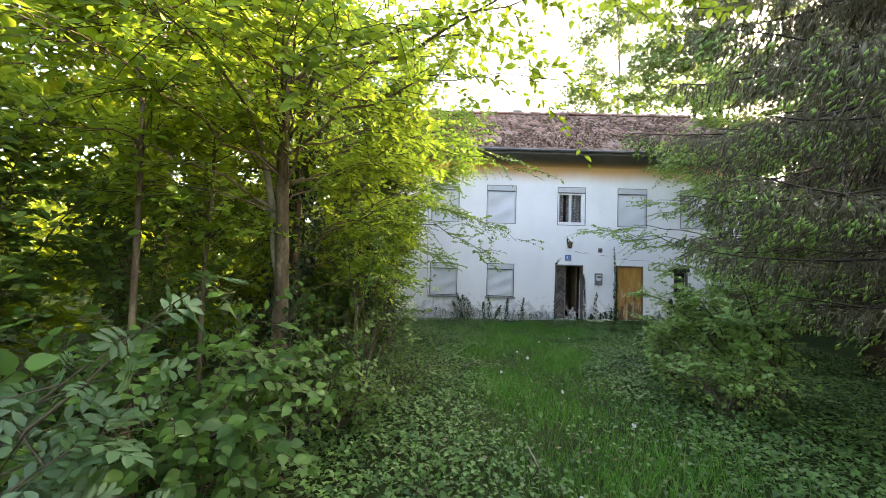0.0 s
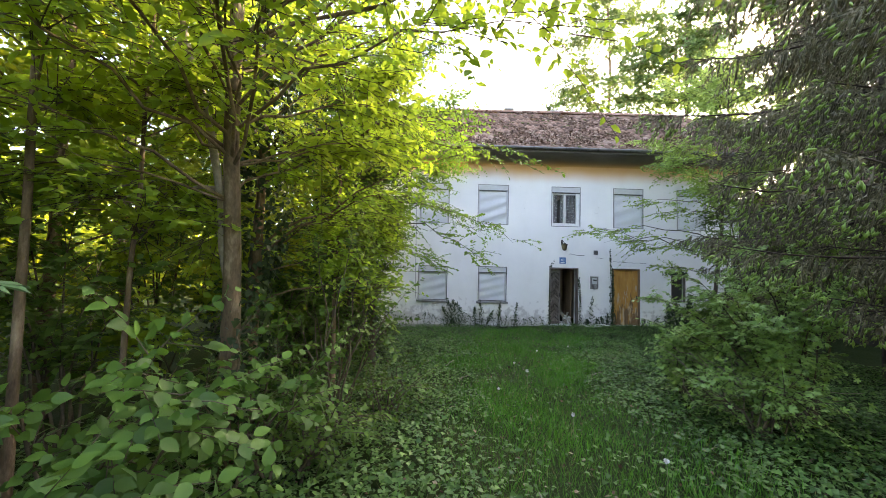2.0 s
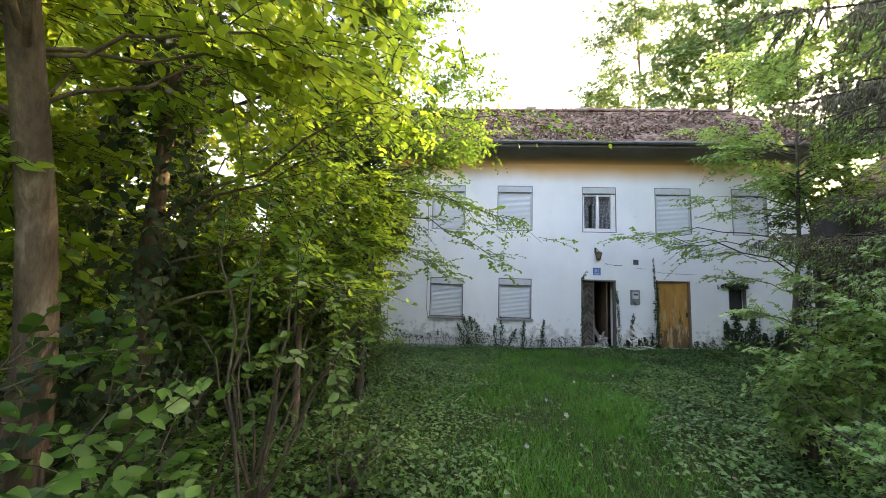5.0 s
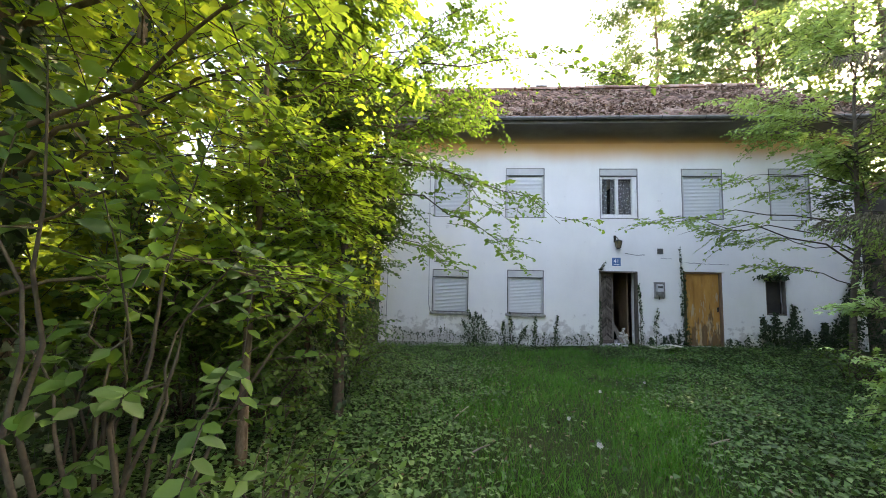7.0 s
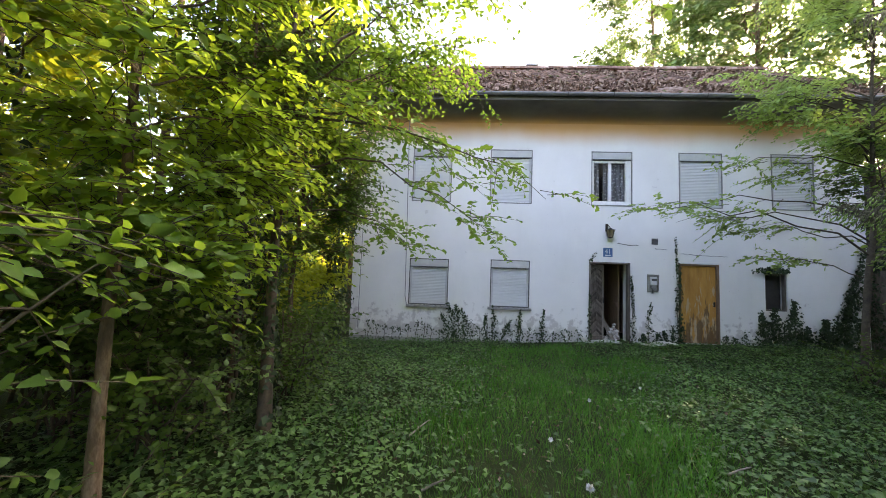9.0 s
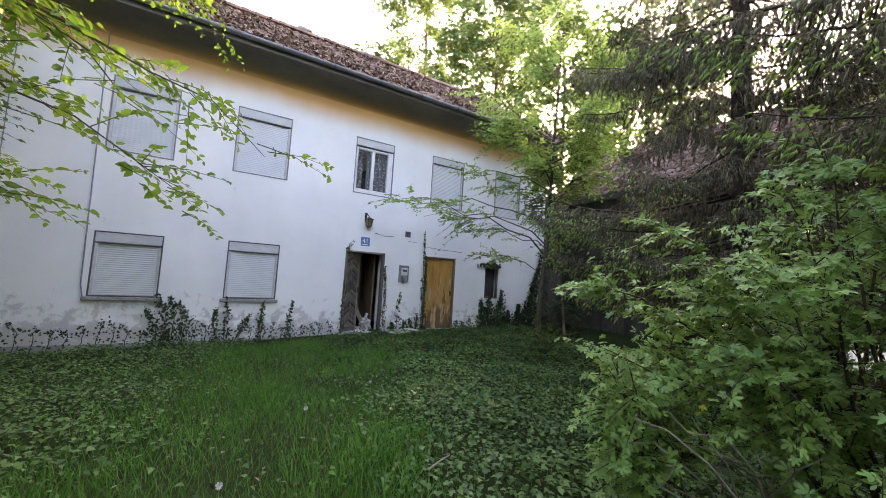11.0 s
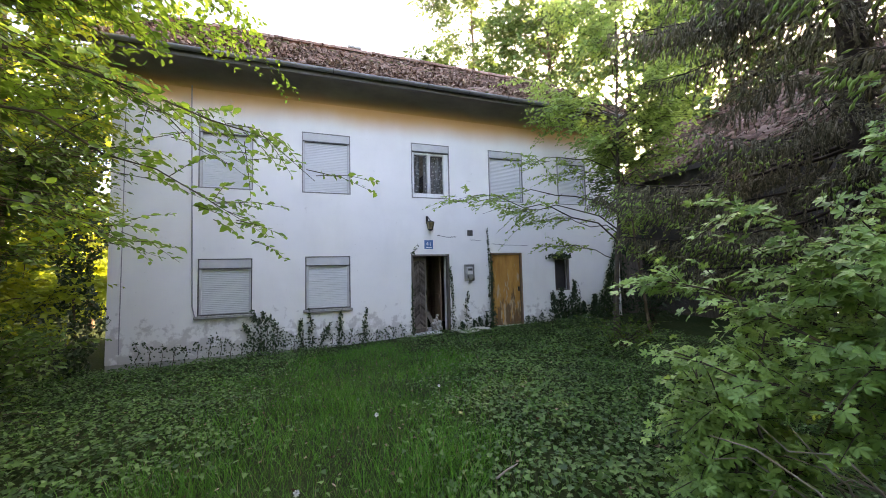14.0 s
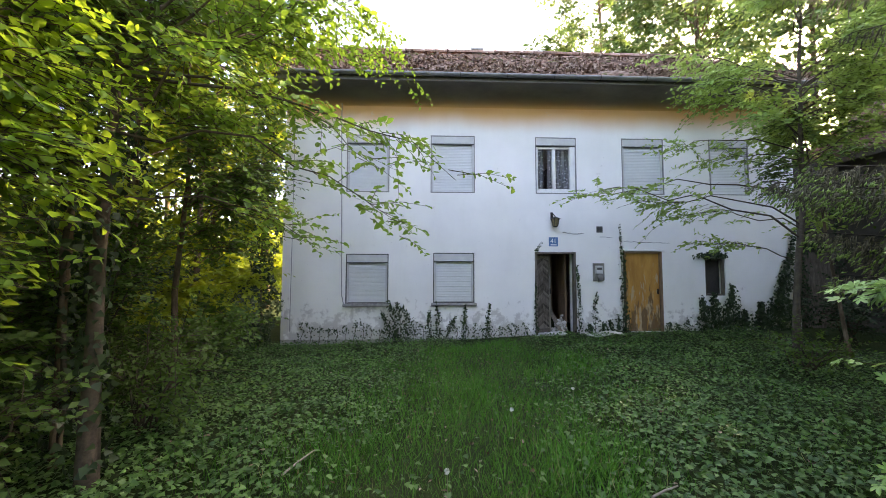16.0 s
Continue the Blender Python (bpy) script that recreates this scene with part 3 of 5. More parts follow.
# floors and inner walls, dark behind the openings
part("upper_floor", boxes((X0 + 0.4, X1 - 0.4, 0.43, YB - 0.4, 2.75, 2.95)), M_HALL, house)
part("attic_floor", boxes((X0 + 0.4, X1 - 0.4, 0.43, YB - 0.4, 5.3, 5.45)), M_HALL, house)
part("inner_wall", boxes((4.05, 4.17, 0.43, YB - 0.41, 0.03, 2.74)), M_HALL, house)
part("inner_wall", boxes((6.0, 6.12, 0.43, YB - 0.41, 0.03, 2.74)), M_HALL, house)
part("inner_wall", boxes((4.17, 6.0, 3.2, 3.3, 0.03, 2.74)), M_HALL, house)
part("inner_wall", boxes((3.9, 4.0, 0.43, YB - 0.41, 2.96, 5.29)), M_DARK, house)
part("inner_wall", boxes((6.2, 6.3, 0.43, YB - 0.41, 2.96, 5.29)), M_DARK, house)
part("hall_floor", boxes((4.17, 6.0, 0.35, 3.2, -0.02, 0.055)), M_CONCRETE, house)


# roof
def roof_slab(y_from, y_to, z_from, z_to):
    bm = bmesh.new()
    v = []
    for x in (X0 - 0.32, X1 + 0.32):
        for y, z in ((y_from, z_from), (y_to, z_to), (y_to, z_to - 0.13), (y_from, z_from - 0.13)):
            v.append(bm.verts.new((x, y, z)))
    for f in ((0, 1, 2, 3), (7, 6, 5, 4), (0, 4, 5, 1), (1, 5, 6, 2), (2, 6, 7, 3), (3, 7, 4, 0)):
        bm.faces.new([v[i] for i in f])
    return bm


roof = part("roof", roof_slab(EAVE_Y, RIDGE_Y, EAVE_Z - 0.05, RIDGE_Z - 0.05), M_SOFFIT, house, "grey boarded roof deck with clay tiles")
part("roof_back", roof_slab(2 * RIDGE_Y - EAVE_Y, RIDGE_Y, EAVE_Z - 0.05, RIDGE_Z - 0.05), M_TILE, house)
# plaster cove that rounds from the wall out to the eaves
a = np.linspace(0, math.pi / 2, 13)
cy, cz = -0.79 * (1 - np.cos(a)), 5.56 + 0.29 * np.sin(a)
v = np.array([(x, y - 0.003, z) for x in (X0 - 0.02, X1 + 0.02) for y, z in zip(cy, cz)])
i = np.arange(12)
part("eaves_cove", np_mesh("eaves_cove", v, np.stack([i, i + 13, i + 14, i + 1], 1), True), M_EAVES_COVE, house, "ochre-washed cove under the eaves, shade painted on in grey")
part("fascia", boxes((X0 - 0.30, X1 + 0.30, EAVE_Y + 0.002, EAVE_Y + 0.026, 5.84, 5.90)), M_SOFFIT, house, "dark weathered fascia board")


def tile_arrays(w=0.235, l=0.37):
    """One clay pan tile: a shallow wave across, thick at its lower edge."""
    xs = np.linspace(-w / 2, w / 2, 6)
    top = 0.022 * np.sin(np.linspace(-0.5, 1.5, 6) * np.pi) + 0.022
    v = []
    for y, dz in ((0, 0.012), (l, 0.0)):
        v += [(x, y, t + dz) for x, t in zip(xs, top)]
    v += [(x, 0, t - 0.012) for x, t in zip(xs, top)]
    f = [(i, i + 1, i + 7, i + 6) for i in range(5)] + [(12 + i, 13 + i, i + 1, i) for i in range(5)]
    return np.array(v), np.array(f)


def build_tiles():
    r = np.random.default_rng(11)
    tv, tf = tile_arrays()
    alike = [np_mesh("tile", tv + r.normal(0, 0.0015, tv.shape), tf) for _ in range(4)]
    for me in alike:
        me.materials.append(M_TILE)
    ang = math.atan(SLOPE)
    c, s = math.cos(ang), math.sin(ang)
    length = math.hypot(RIDGE_Y - EAVE_Y, RIDGE_Z - EAVE_Z)
    cols, rows = int((X1 - X0 + 0.64) / 0.225), int(length / 0.30)
    rest_v, rest_f, k = [], [], 0
    at = house.location
    for j in range(rows + 1):
        for i in range(cols):
            x = X0 - 0.32 + 0.11 + i * 0.225 + r.normal(0, 0.004)
            u = min(j * 0.30 - 0.05 + r.normal(0, 0.008), length - 0.36)
            y, z = EAVE_Y + u * c, EAVE_Z + u * s + r.normal(0, 0.004) - 0.02
            tilt = r.normal(0, 0.9)
            if j < 5:
                ob = new("tile", alike[k % 4])
                ob.parent = roof
                ob.matrix_basis = pose(x, y, z, math.degrees(ang) - 1.5 + r.normal(0, 0.8), r.normal(0, 0.8), tilt)
                k += 1
            else:
                m = np.array(pose(x, y, z, math.degrees(ang) - 1.5 + r.normal(0, 0.8), 0, tilt))
                rest_f.append(tf + len(rest_v) * len(tv))
                rest_v.append(tv @ m[:3, :3].T + m[:3, 3])
    part("upper_tiles", np_mesh("upper_tiles", np.concatenate(rest_v), np.concatenate(rest_f)), M_TILE, house, "dull red-brown clay tiles", kind="stuff")
    # litter and moss lying on the slope
    n = 16000
    u, x = r.random(n) ** 1.05 * length, r.uniform(X0 - 0.25, X1 + 0.25, n)
    keep = np.array([noise.noise((a * 0.9, b * 1.1, 4.2)) > -0.28 + 0.45 * b / length for a, b in zip(x, u)])
    u, x = u[keep], x[keep]
    n = len(u)
    pos = np.stack([x, EAVE_Y + u * c - 0.035 * s, EAVE_Z + u * s + 0.035 * c + r.uniform(0, 0.03, n)], 1)
    nrm = np.array([0, -s, c]) + r.normal(0, 0.55, (n, 3))
    part("leaf_litter", leaf_mesh("leaf_litter", pos, r.normal(0, 1, (n, 3)) * [1, 1, 0.6], nrm, r.uniform(0.05, 0.13, n), "kite"), M_LITTER, house, "dry leaves on the roof", kind="stuff")
    bm = bmesh.new()
    for _ in range(150):
        u, x = r.random() * length, r.uniform(X0, X1)
        m = pose(x, EAVE_Y + u * c, EAVE_Z + u * s + 0.015, math.degrees(ang)) @ Matrix.Diagonal((r.uniform(0.04, 0.12), r.uniform(0.04, 0.1), 0.03, 1))
        bmesh.ops.create_icosphere(bm, subdivisions=1, radius=1, matrix=m)
    part("moss", bm, M_MOSS, house, "moss cushions on the roof", kind="stuff")
    for i in range(40):
        me = np_mesh("ridge_tile", np.array([(dx * 0.165, 0.12 * math.cos(a), 0.10 * math.sin(a) + dz) for dx, dz in ((-1, 0.012), (1, 0)) for a in np.linspace(-0.3, math.pi + 0.3, 7)]),
                     np.array([(q, q + 1, q + 8, q + 7) for q in range(6)]))
        me.materials.append(M_TILE)
        ob = new("ridge_tile", me)
        ob.parent = roof
        ob.location = (X0 - 0.16 + i * 0.325, RIDGE_Y, RIDGE_Z + 0.02 + r.normal(0, 0.006))


def gutter():
    g = part("gutter", bmesh.new(), M_ZINC, house, "dull zinc half-round gutter")
    a = np.linspace(math.pi * 0.98, 2.02 * math.pi, 9)
    xs = np.linspace(X0 - 0.30, X1 + 0.30, 15)
    v = np.array([(x, EAVE_Y - 0.075 + rr * math.cos(t), EAVE_Z - 0.03 - 0.0035 * (x - X0) + rr * math.sin(t)) for x in xs for rr in (0.062, 0.056) for t in a])
    f = []
    for i in range(14):
        o = i * 18
        f += [(o + k, o + k + 1, o + 18 + k + 1, o + 18 + k) for k in range(8)] + [(o + 9 + k + 1, o + 9 + k, o + 27 + k, o + 27 + k + 1) for k in range(8)]
        f += [(o, o + 18, o + 27, o + 9), (o + 8, o + 17, o + 35, o + 26)]
    me = np_mesh("gutter", v, np.array(f), True)
    me.materials.append(M_ZINC)
    g.data = me
    for i in range(13):
        x = X0 - 0.1 + i * 1.05
        z = EAVE_Z - 0.03 - 0.0035 * (x - X0)
        part("gutter_bracket", tube_mesh("gutter_bracket", [(np.array([(x, EAVE_Y - 0.075 + 0.069 * math.cos(t), z + 0.069 * math.sin(t)) for t in a]), np.full(9, 0.006))], 5), M_IRON, g)


build_tiles()
gutter()
for cx, w, h in ((3.52, 0.34, 0.21), (5.55, 0.42, 0.15)):
    bm = boxes((cx - w / 2, cx + w / 2, RIDGE_Y - 0.02, RIDGE_Y + 0.40, RIDGE_Z - 0.5, RIDGE_Z + h - 0.08), (cx - w / 2 - 0.04, cx + w / 2 + 0.04, RIDGE_Y - 0.06, RIDGE_Y + 0.44, RIDGE_Z + h - 0.08, RIDGE_Z + h), bevel=0.008)
    part("chimney", bm, M_CONCRETE, house, "short capped chimney stub")
part("aerial", tube_mesh("aerial", [(np.array([(1.12, RIDGE_Y + 0.1, RIDGE_Z), (1.12, RIDGE_Y + 0.1, RIDGE_Z + 1.0)]), np.array([0.012, 0.01])), (np.array([(1.0, RIDGE_Y + 0.1, RIDGE_Z + 0.95), (1.3, RIDGE_Y + 0.1, RIDGE_Z + 0.95)]), np.array([0.008, 0.008]))], 5), M_ZINC, house)


def slatted(x0, x1, z0, z1, y):
    """A lowered roller shutter: a sheet pressed into narrow rounded slats."""
    n = int((z1 - z0) / 0.038)
    zs, ys = [], []
    for i in range(n):
        a = z0 + (z1 - z0) * i / n
        h = (z1 - z0) / n
        zs += [a + 0.004, a + 0.10 * h, a + 0.5 * h, a + 0.90 * h]
        ys += [0.0045, 0.001, -0.001, 0.001]
    zs, ys = np.array(zs), np.array(ys) + y
    m = len(zs)
    v = np.concatenate([np.stack([np.full(m, x), ys, zs], 1) for x in (x0, x1)])
    i = np.arange(m - 1)
    return np_mesh("shutter", v, np.stack([i, i + m, i + m + 1, i + 1], 1))


def shutter_window(key, label, sill, open_up=False, y=0.0):
    x0, x1, z0, z1 = WINDOWS[key]
    w = new("window")
    w.parent = house
    w.location = Vector((x0, 0, z0)) - house.location
    w["label"] = label
    e = 0.022
    part("rim", boxes((x0, x0 + e, -0.012, 0.09, z0, z1), (x1 - e, x1, -0.012, 0.09, z0, z1), (x0 + e, x1 - e, -0.012, 0.09, z1 - e, z1), (x0 + e, x1 - e, -0.012, 0.09, z0, z0 + e), bevel=0.003), M_RIM if sill else M_RIM_GREY, w, "grimy dark grey rim")
    bz = z1 - 0.215
    part("shutter_box", boxes((x0 + e, x1 - e, -0.004, 0.16, bz + 0.02, z1 - e), bevel=0.006), M_BOX, w, "grey shutter box cover")
    part("box_lip", boxes((x0 + e, x1 - e, 0.0, 0.05, bz - 0.004, bz + 0.018)), M_RIM, w)
    if not open_up:
        part("guide_rail", boxes((x0 + e, x0 + e + 0.045, 0.015, 0.10, z0 + e, bz - 0.004), bevel=0.003), M_BOX, w)
        part("guide_rail", boxes((x1 - e - 0.045, x1 - e, 0.015, 0.10, z0 + e, bz - 0.004), bevel=0.003), M_BOX, w)
        part("shutter", slatted(x0 + e + 0.045, x1 - e - 0.045, z0 + e, bz - 0.004, 0.05), M_SHUTTER, w, "lowered off-white slatted roller shutter")
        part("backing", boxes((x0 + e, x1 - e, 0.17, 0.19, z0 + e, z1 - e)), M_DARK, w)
    else:
        fr = boxes((x0 + e, x0 + 0.08, 0.04, 0.12, z0 + 0.05, bz - 0.01), (x1 - 0.15, x1 - e, 0.02, 0.12, z0 + 0.05, bz - 0.01), (x0 + 0.08, x1 - 0.15, 0.04, 0.12, z0 + 0.05, z0 + 0.13), (x0 + 0.08, x1 - 0.15, 0.04, 0.12, bz - 0.06, bz - 0.01),
                   ((x0 + x1) / 2 - 0.075, (x0 + x1) / 2 + 0.005, 0.03, 0.12, z0 + 0.13, bz - 0.06), bevel=0.006)
        part("frame", fr, M_WHITEWOOD, w, "worn white casement frame")
        part("frame_sill", boxes((x0 + e, x1 - e, -0.01, 0.12, z0 + e, z0 + 0.05), bevel=0.004), M_WHITEWOOD, w)
        for a, b in ((x0 + 0.08, (x0 + x1) / 2 - 0.075), ((x0 + x1) / 2 + 0.005, x1 - 0.15)):
            g = part("pane", boxes((a, b, 0.075, 0.081, z0 + 0.13, bz - 0.06)), M_GLASS, w)
            g.visible_shadow = False
        xs = np.linspace(x0 + 0.04, x1 - 0.04, 70)
        yy = 0.26 + 0.022 * np.sin(xs * 55) + 0.012 * np.sin(xs * 23 + 1)
        gap = np.abs(xs - (x0 + 0.33)) > 0.05
        v = np.concatenate([np.stack([xs, yy + dy, np.full(70, z)], 1) for z, dy in ((z0 + 0.02, 0.03), ((z0 + bz) / 2, 0.01), (bz, 0.0))])
        i = np.array([q for q in range(69) if gap[q]])
        part("net_curtain", np_mesh("net_curtain", v, np.concatenate([np.stack([i, i + 1, i + 71, i + 70], 1), np.stack([i + 70, i + 71, i + 141, i + 140], 1)]), True), M_LACE, w, "grey patterned net curtain")
        fx, fz = np.meshgrid(np.linspace(x0 + 0.08, x1 - 0.10, 11), np.linspace(z0 + 0.10, bz - 0.08, 10))
        fr = np.random.default_rng(9)
        fx, fz = (fx + 0.02 * (np.arange(10) % 2)[:, None]).ravel() + fr.normal(0, 0.022, 110), fz.ravel() + fr.normal(0, 0.022, 110)
        on = np.abs(fx - (x0 + 0.33)) > 0.07
        ang = np.tile(np.arange(5) * 2 * np.pi / 5, on.sum())
        cx, cz = np.repeat(fx[on], 5), np.repeat(fz[on], 5)
        part("lace_pattern", leaf_mesh("lace_pattern", np.stack([cx, np.full(len(cx), 0.218), cz], 1), np.stack([np.cos(ang), 0 * ang, np.sin(ang)], 1), np.tile([0, -1.0, 0], (len(cx), 1)), fr.uniform(0.018, 0.034, len(cx)), "kite"), M_BOX, w, "pale lace flowers", kind="stuff")
    if sill:
        part("sill", boxes((x0 - 0.05, x1 + 0.05, -0.075, 0.05, z0 - 0.065, z0 - 0.004), bevel=0.010), M_SILL, w, "weathered stone sill")
    return w


shutter_window("a", "ground-floor window with a lowered white roller shutter", True)
shutter_window("b", "ground-floor window with a lowered white roller shutter", True)
for key in "ucfh":
    shutter_window(key, "upper window with a lowered white roller shutter", False)
shutter_window("d", "upper two-light window, shutter up, with net curtains", False, True)


def doorway(name, rect, label, mat, thick=0.07):
    x0, x1, z0, z1 = rect
    d = new(name)
    d.parent = house
    d.location = Vector((x0, 0, z0)) - house.location
    d["label"] = label
    part("door_frame", boxes((x0, x0 + thick, -0.015, 0.14, z0, z1), (x1 - thick, x1, -0.015, 0.14, z0, z1), (x0 + thick, x1 - thick, -0.015, 0.14, z1 - thick * 0.8, z1), bevel=0.005), mat, d, "weathered wooden frame")
    return d


door = doorway("door", DOOR_O, "rotten dark double door with chevron boards, left leaf ajar", M_OLDWOOD, 0.05)
part("threshold", boxes((4.42, 5.58, -0.14, 0.36, -0.1, 0.068), bevel=0.015), M_CONCRETE, door, "worn stone threshold")


def chevron_leaf(parent):
    """A door leaf of short slanting boards on two stiles, hung at x = 4.55 and swung a little inwards."""
    m = pose(4.552, 0.10, 0.085, 0, 0, 24)
    leaf = part("door_leaf", box(bmesh.new(), 0, 0.46, 0.03, 0.055, 0, 1.88, 0.0, m), M_OLDWOOD, parent, "ajar leaf with slanting boards")
    for a, b, c, d in ((0, 0.05, 0, 1.88), (0.41, 0.46, 0, 1.88), (0.05, 0.41, 0, 0.09), (0.05, 0.41, 1.80, 1.88)):
        part("stile", box(bmesh.new(), a, b, 0.0, 0.029, c, d, 0.004, m), M_OLDWOOD, leaf)
    for i in range(27):
        for s in (0, 1):
            z = 0.10 + i * 0.061
            bm = bmesh.new()
            xa, xb = (0.052, 0.228) if s == 0 else (0.232, 0.408)
            za, zb = (z, z + 0.13) if s == 0 else (z + 0.13, z)
            lo, hi = 0.09, 1.80
            q = [(xa, za), (xb, zb), (xb, zb + 0.055), (xa, za + 0.055)]
            q = [(x, min(max(v, lo), hi)) for x, v in q]
            f = [bm.verts.new((x, 0.012, v)) for x, v in q]
            g = [bm.verts.new((x, 0.029, v)) for x, v in q]
            bm.faces.new(f)
            for k in range(4):
                bm.faces.new([f[k], g[k], g[(k + 1) % 4], f[(k + 1) % 4]])
            bmesh.ops.transform(bm, matrix=m, verts=bm.verts)
            part("slanting_board", bm, M_OLDWOOD, leaf)
    part("door_handle", box(bmesh.new(), 0.415, 0.445, -0.03, 0.0, 0.92, 1.06, 0.006, m), M_IRON, leaf)


chevron_leaf(door)
# what stands in the hall behind the open door
t = thing("timber_post", (5.02, 0.75, 0.06), "pale split timber post leaning in the dark hall", "post")
part("post", tube_mesh("post", [(np.array([(5.04, 0.75, 0.055), (5.02, 0.78, 0.7), (5.0, 0.80, 1.5), (4.98, 0.80, 2.2)]), np.array([0.035, 0.03, 0.03, 0.03]))], 6), M_DEADTWIG, t)
t = thing("door_leaf", (5.46, 0.5, 0.06), "brown inner door leaf standing open against the hall wall", "door")
part("panel", boxes((5.40, 5.44, 0.48, 1.05, 0.06, 2.0), bevel=0.006), M_BROWNWOOD, t)
part("rail", boxes((5.385, 5.399, 0.52, 1.0, 0.9, 1.0), bevel=0.003), M_BROWNWOOD, t)
t = thing("hanging_cloth", (4.72, 0.9, 0.06), "dark red cloth hanging behind the door gap", "cloth")
xs = np.linspace(4.62, 4.86, 20)
v = np.concatenate([np.stack([xs, 0.95 + 0.03 * np.sin(xs * 60), np.full(20, z)], 1) for z in (0.056, 1.1, 1.95)])
i = np.arange(19)
part("cloth", np_mesh("cloth", v, np.concatenate([np.stack([i, i + 1, i + 21, i + 20], 1), np.stack([i + 20, i + 21, i + 41, i + 40], 1)]), True), M_CLOTH, t)
r = np.random.default_rng(5)
bm = bmesh.new()
for _ in range(90):
    px, py = 5.27 + r.normal(0, 0.10), 0.42 + abs(r.normal(0, 0.16))
    hz = max(0.0, 0.46 - 2.2 * math.hypot(px - 5.30, py - 0.48)) * r.random()
    s = r.uniform(0.02, 0.065)
    box(bm, -s, s, -s * 0.7, s * 0.7, -s * 0.5, s * 0.5, 0.0, pose(min(px, 5.37), py, 0.07 + hz, *r.uniform(-50, 50, 3)))
tagged(part("rubble_heap", bm, M_RUBBLE), "heap of pale rubble and planks inside the doorway", "rubble", kind="stuff")
t = thing("broken_plank", (5.2, 0.45, 0.06), "pale broken plank leaning in the doorway", "plank")
part("plank", box(bmesh.new(), -0.05, 0.05, -0.012, 0.012, 0, 0.62, 0.004, pose(5.26, 0.40, 0.06, -14, -24, 0)), M_DEADTWIG, t)

door = doorway("door", DOOR_E, "closed ochre plank door with flaking paint", M_BROWNWOOD, 0.055)
r = np.random.default_rng(6)
xs = [6.715, 6.93, 7.145, 7.355, 7.565]
for a, b in zip(xs[:-1], xs[1:]):
    part("plank", boxes((a + 0.0015, b - 0.0015, 0.045 + r.uniform(-0.002, 0.002), 0.08, 0.13, 2.005), bevel=0.004), M_OCHRE, door)
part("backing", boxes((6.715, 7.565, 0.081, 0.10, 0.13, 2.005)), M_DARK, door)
part("door_handle", boxes((7.50, 7.53, 0.005, 0.045, 1.02, 1.14), bevel=0.006), M_IRON, door)
part("head_moulding", boxes((6.60, 7.66, -0.03, -0.002, 2.052, 2.10), bevel=0.008), M_PLASTER, door, "plaster head moulding")
w = new("window")
w.parent = house
w.location = Vector((HATCH[0], 0, HATCH[2])) - house.location
w["label"] = "small dark broken window overgrown with ivy"
part("frame", boxes((8.69, 8.73, 0.03, 0.12, 0.98, 1.89), (9.16, 9.20, 0.03, 0.12, 0.98, 1.89), (8.73, 9.16, 0.03, 0.12, 1.85, 1.89), (8.73, 9.16, 0.03, 0.12, 0.98, 1.02), bevel=0.004), M_OLDWOOD, w)
# dark sheet in place of the unlit room behind the hatch
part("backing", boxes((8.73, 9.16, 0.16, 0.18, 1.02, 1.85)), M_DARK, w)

# things on the front wall
t = thing("wall_lantern", (4.97, -0.01, 2.75), "black iron wall lantern with amber glass", "lantern")
part("back_plate", boxes((4.895, 4.955, -0.022, -0.002, 2.80, 2.99), bevel=0.006), M_IRON, t)
part("arm", tube_mesh("arm", [(np.array([(4.925, -0.02, 2.93), (4.935, -0.07, 2.95), (4.965, -0.11, 2.90), (4.975, -0.12, 2.86)]), np.full(4, 0.010))], 6), M_IRON, t)


def frustum(x, y, z0, z1, r0, r1, n=6):
    bm = bmesh.new()
    bmesh.ops.create_cone(bm, cap_ends=True, segments=n, radius1=r0, radius2=r1, depth=z1 - z0, matrix=Matrix.Translation((x, y, (z0 + z1) / 2)))
    return bm


part("cap", frustum(4.975, -0.12, 2.82, 2.865, 0.125, 0.03), M_IRON, t, "black cap")
part("glass", frustum(4.975, -0.12, 2.645, 2.818, 0.058, 0.098), M_AMBER, t, "stained amber glass")
part("foot", frustum(4.975, -0.12, 2.615, 2.644, 0.035, 0.066), M_IRON, t)
for k in range(6):
    a = k * math.pi / 3
    part("glazing_bar", tube_mesh("glazing_bar", [(np.array([(4.975 + q * math.cos(a), -0.12 + q * math.sin(a), z) for q, z in ((0.062, 2.64), (0.102, 2.825))]), np.full(2, 0.007))], 4), M_IRON, t)

t = thing("house_number_sign", (4.957, -0.01, 2.285), "small blue enamel house number sign with white digits", "sign")
part("plate", boxes((4.845, 5.07, -0.014, -0.003, 2.165, 2.385), bevel=0.003), M_BLUE, t)


def lettering(text, size, at, mat, parent):
    cu = bpy.data.curves.new("digits", "FONT")
    cu.body, cu.size, cu.extrude, cu.align_x = text, size, 0.001, "CENTER"
    tmp = new("digits_tmp", cu)
    me = bpy.data.meshes.new_from_object(tmp.evaluated_get(bpy.context.evaluated_depsgraph_get()))
    bpy.data.objects.remove(tmp)
    me.transform(pose(*at, 90, 0, 0))
    return part("digits", me, mat, parent, "white digits")


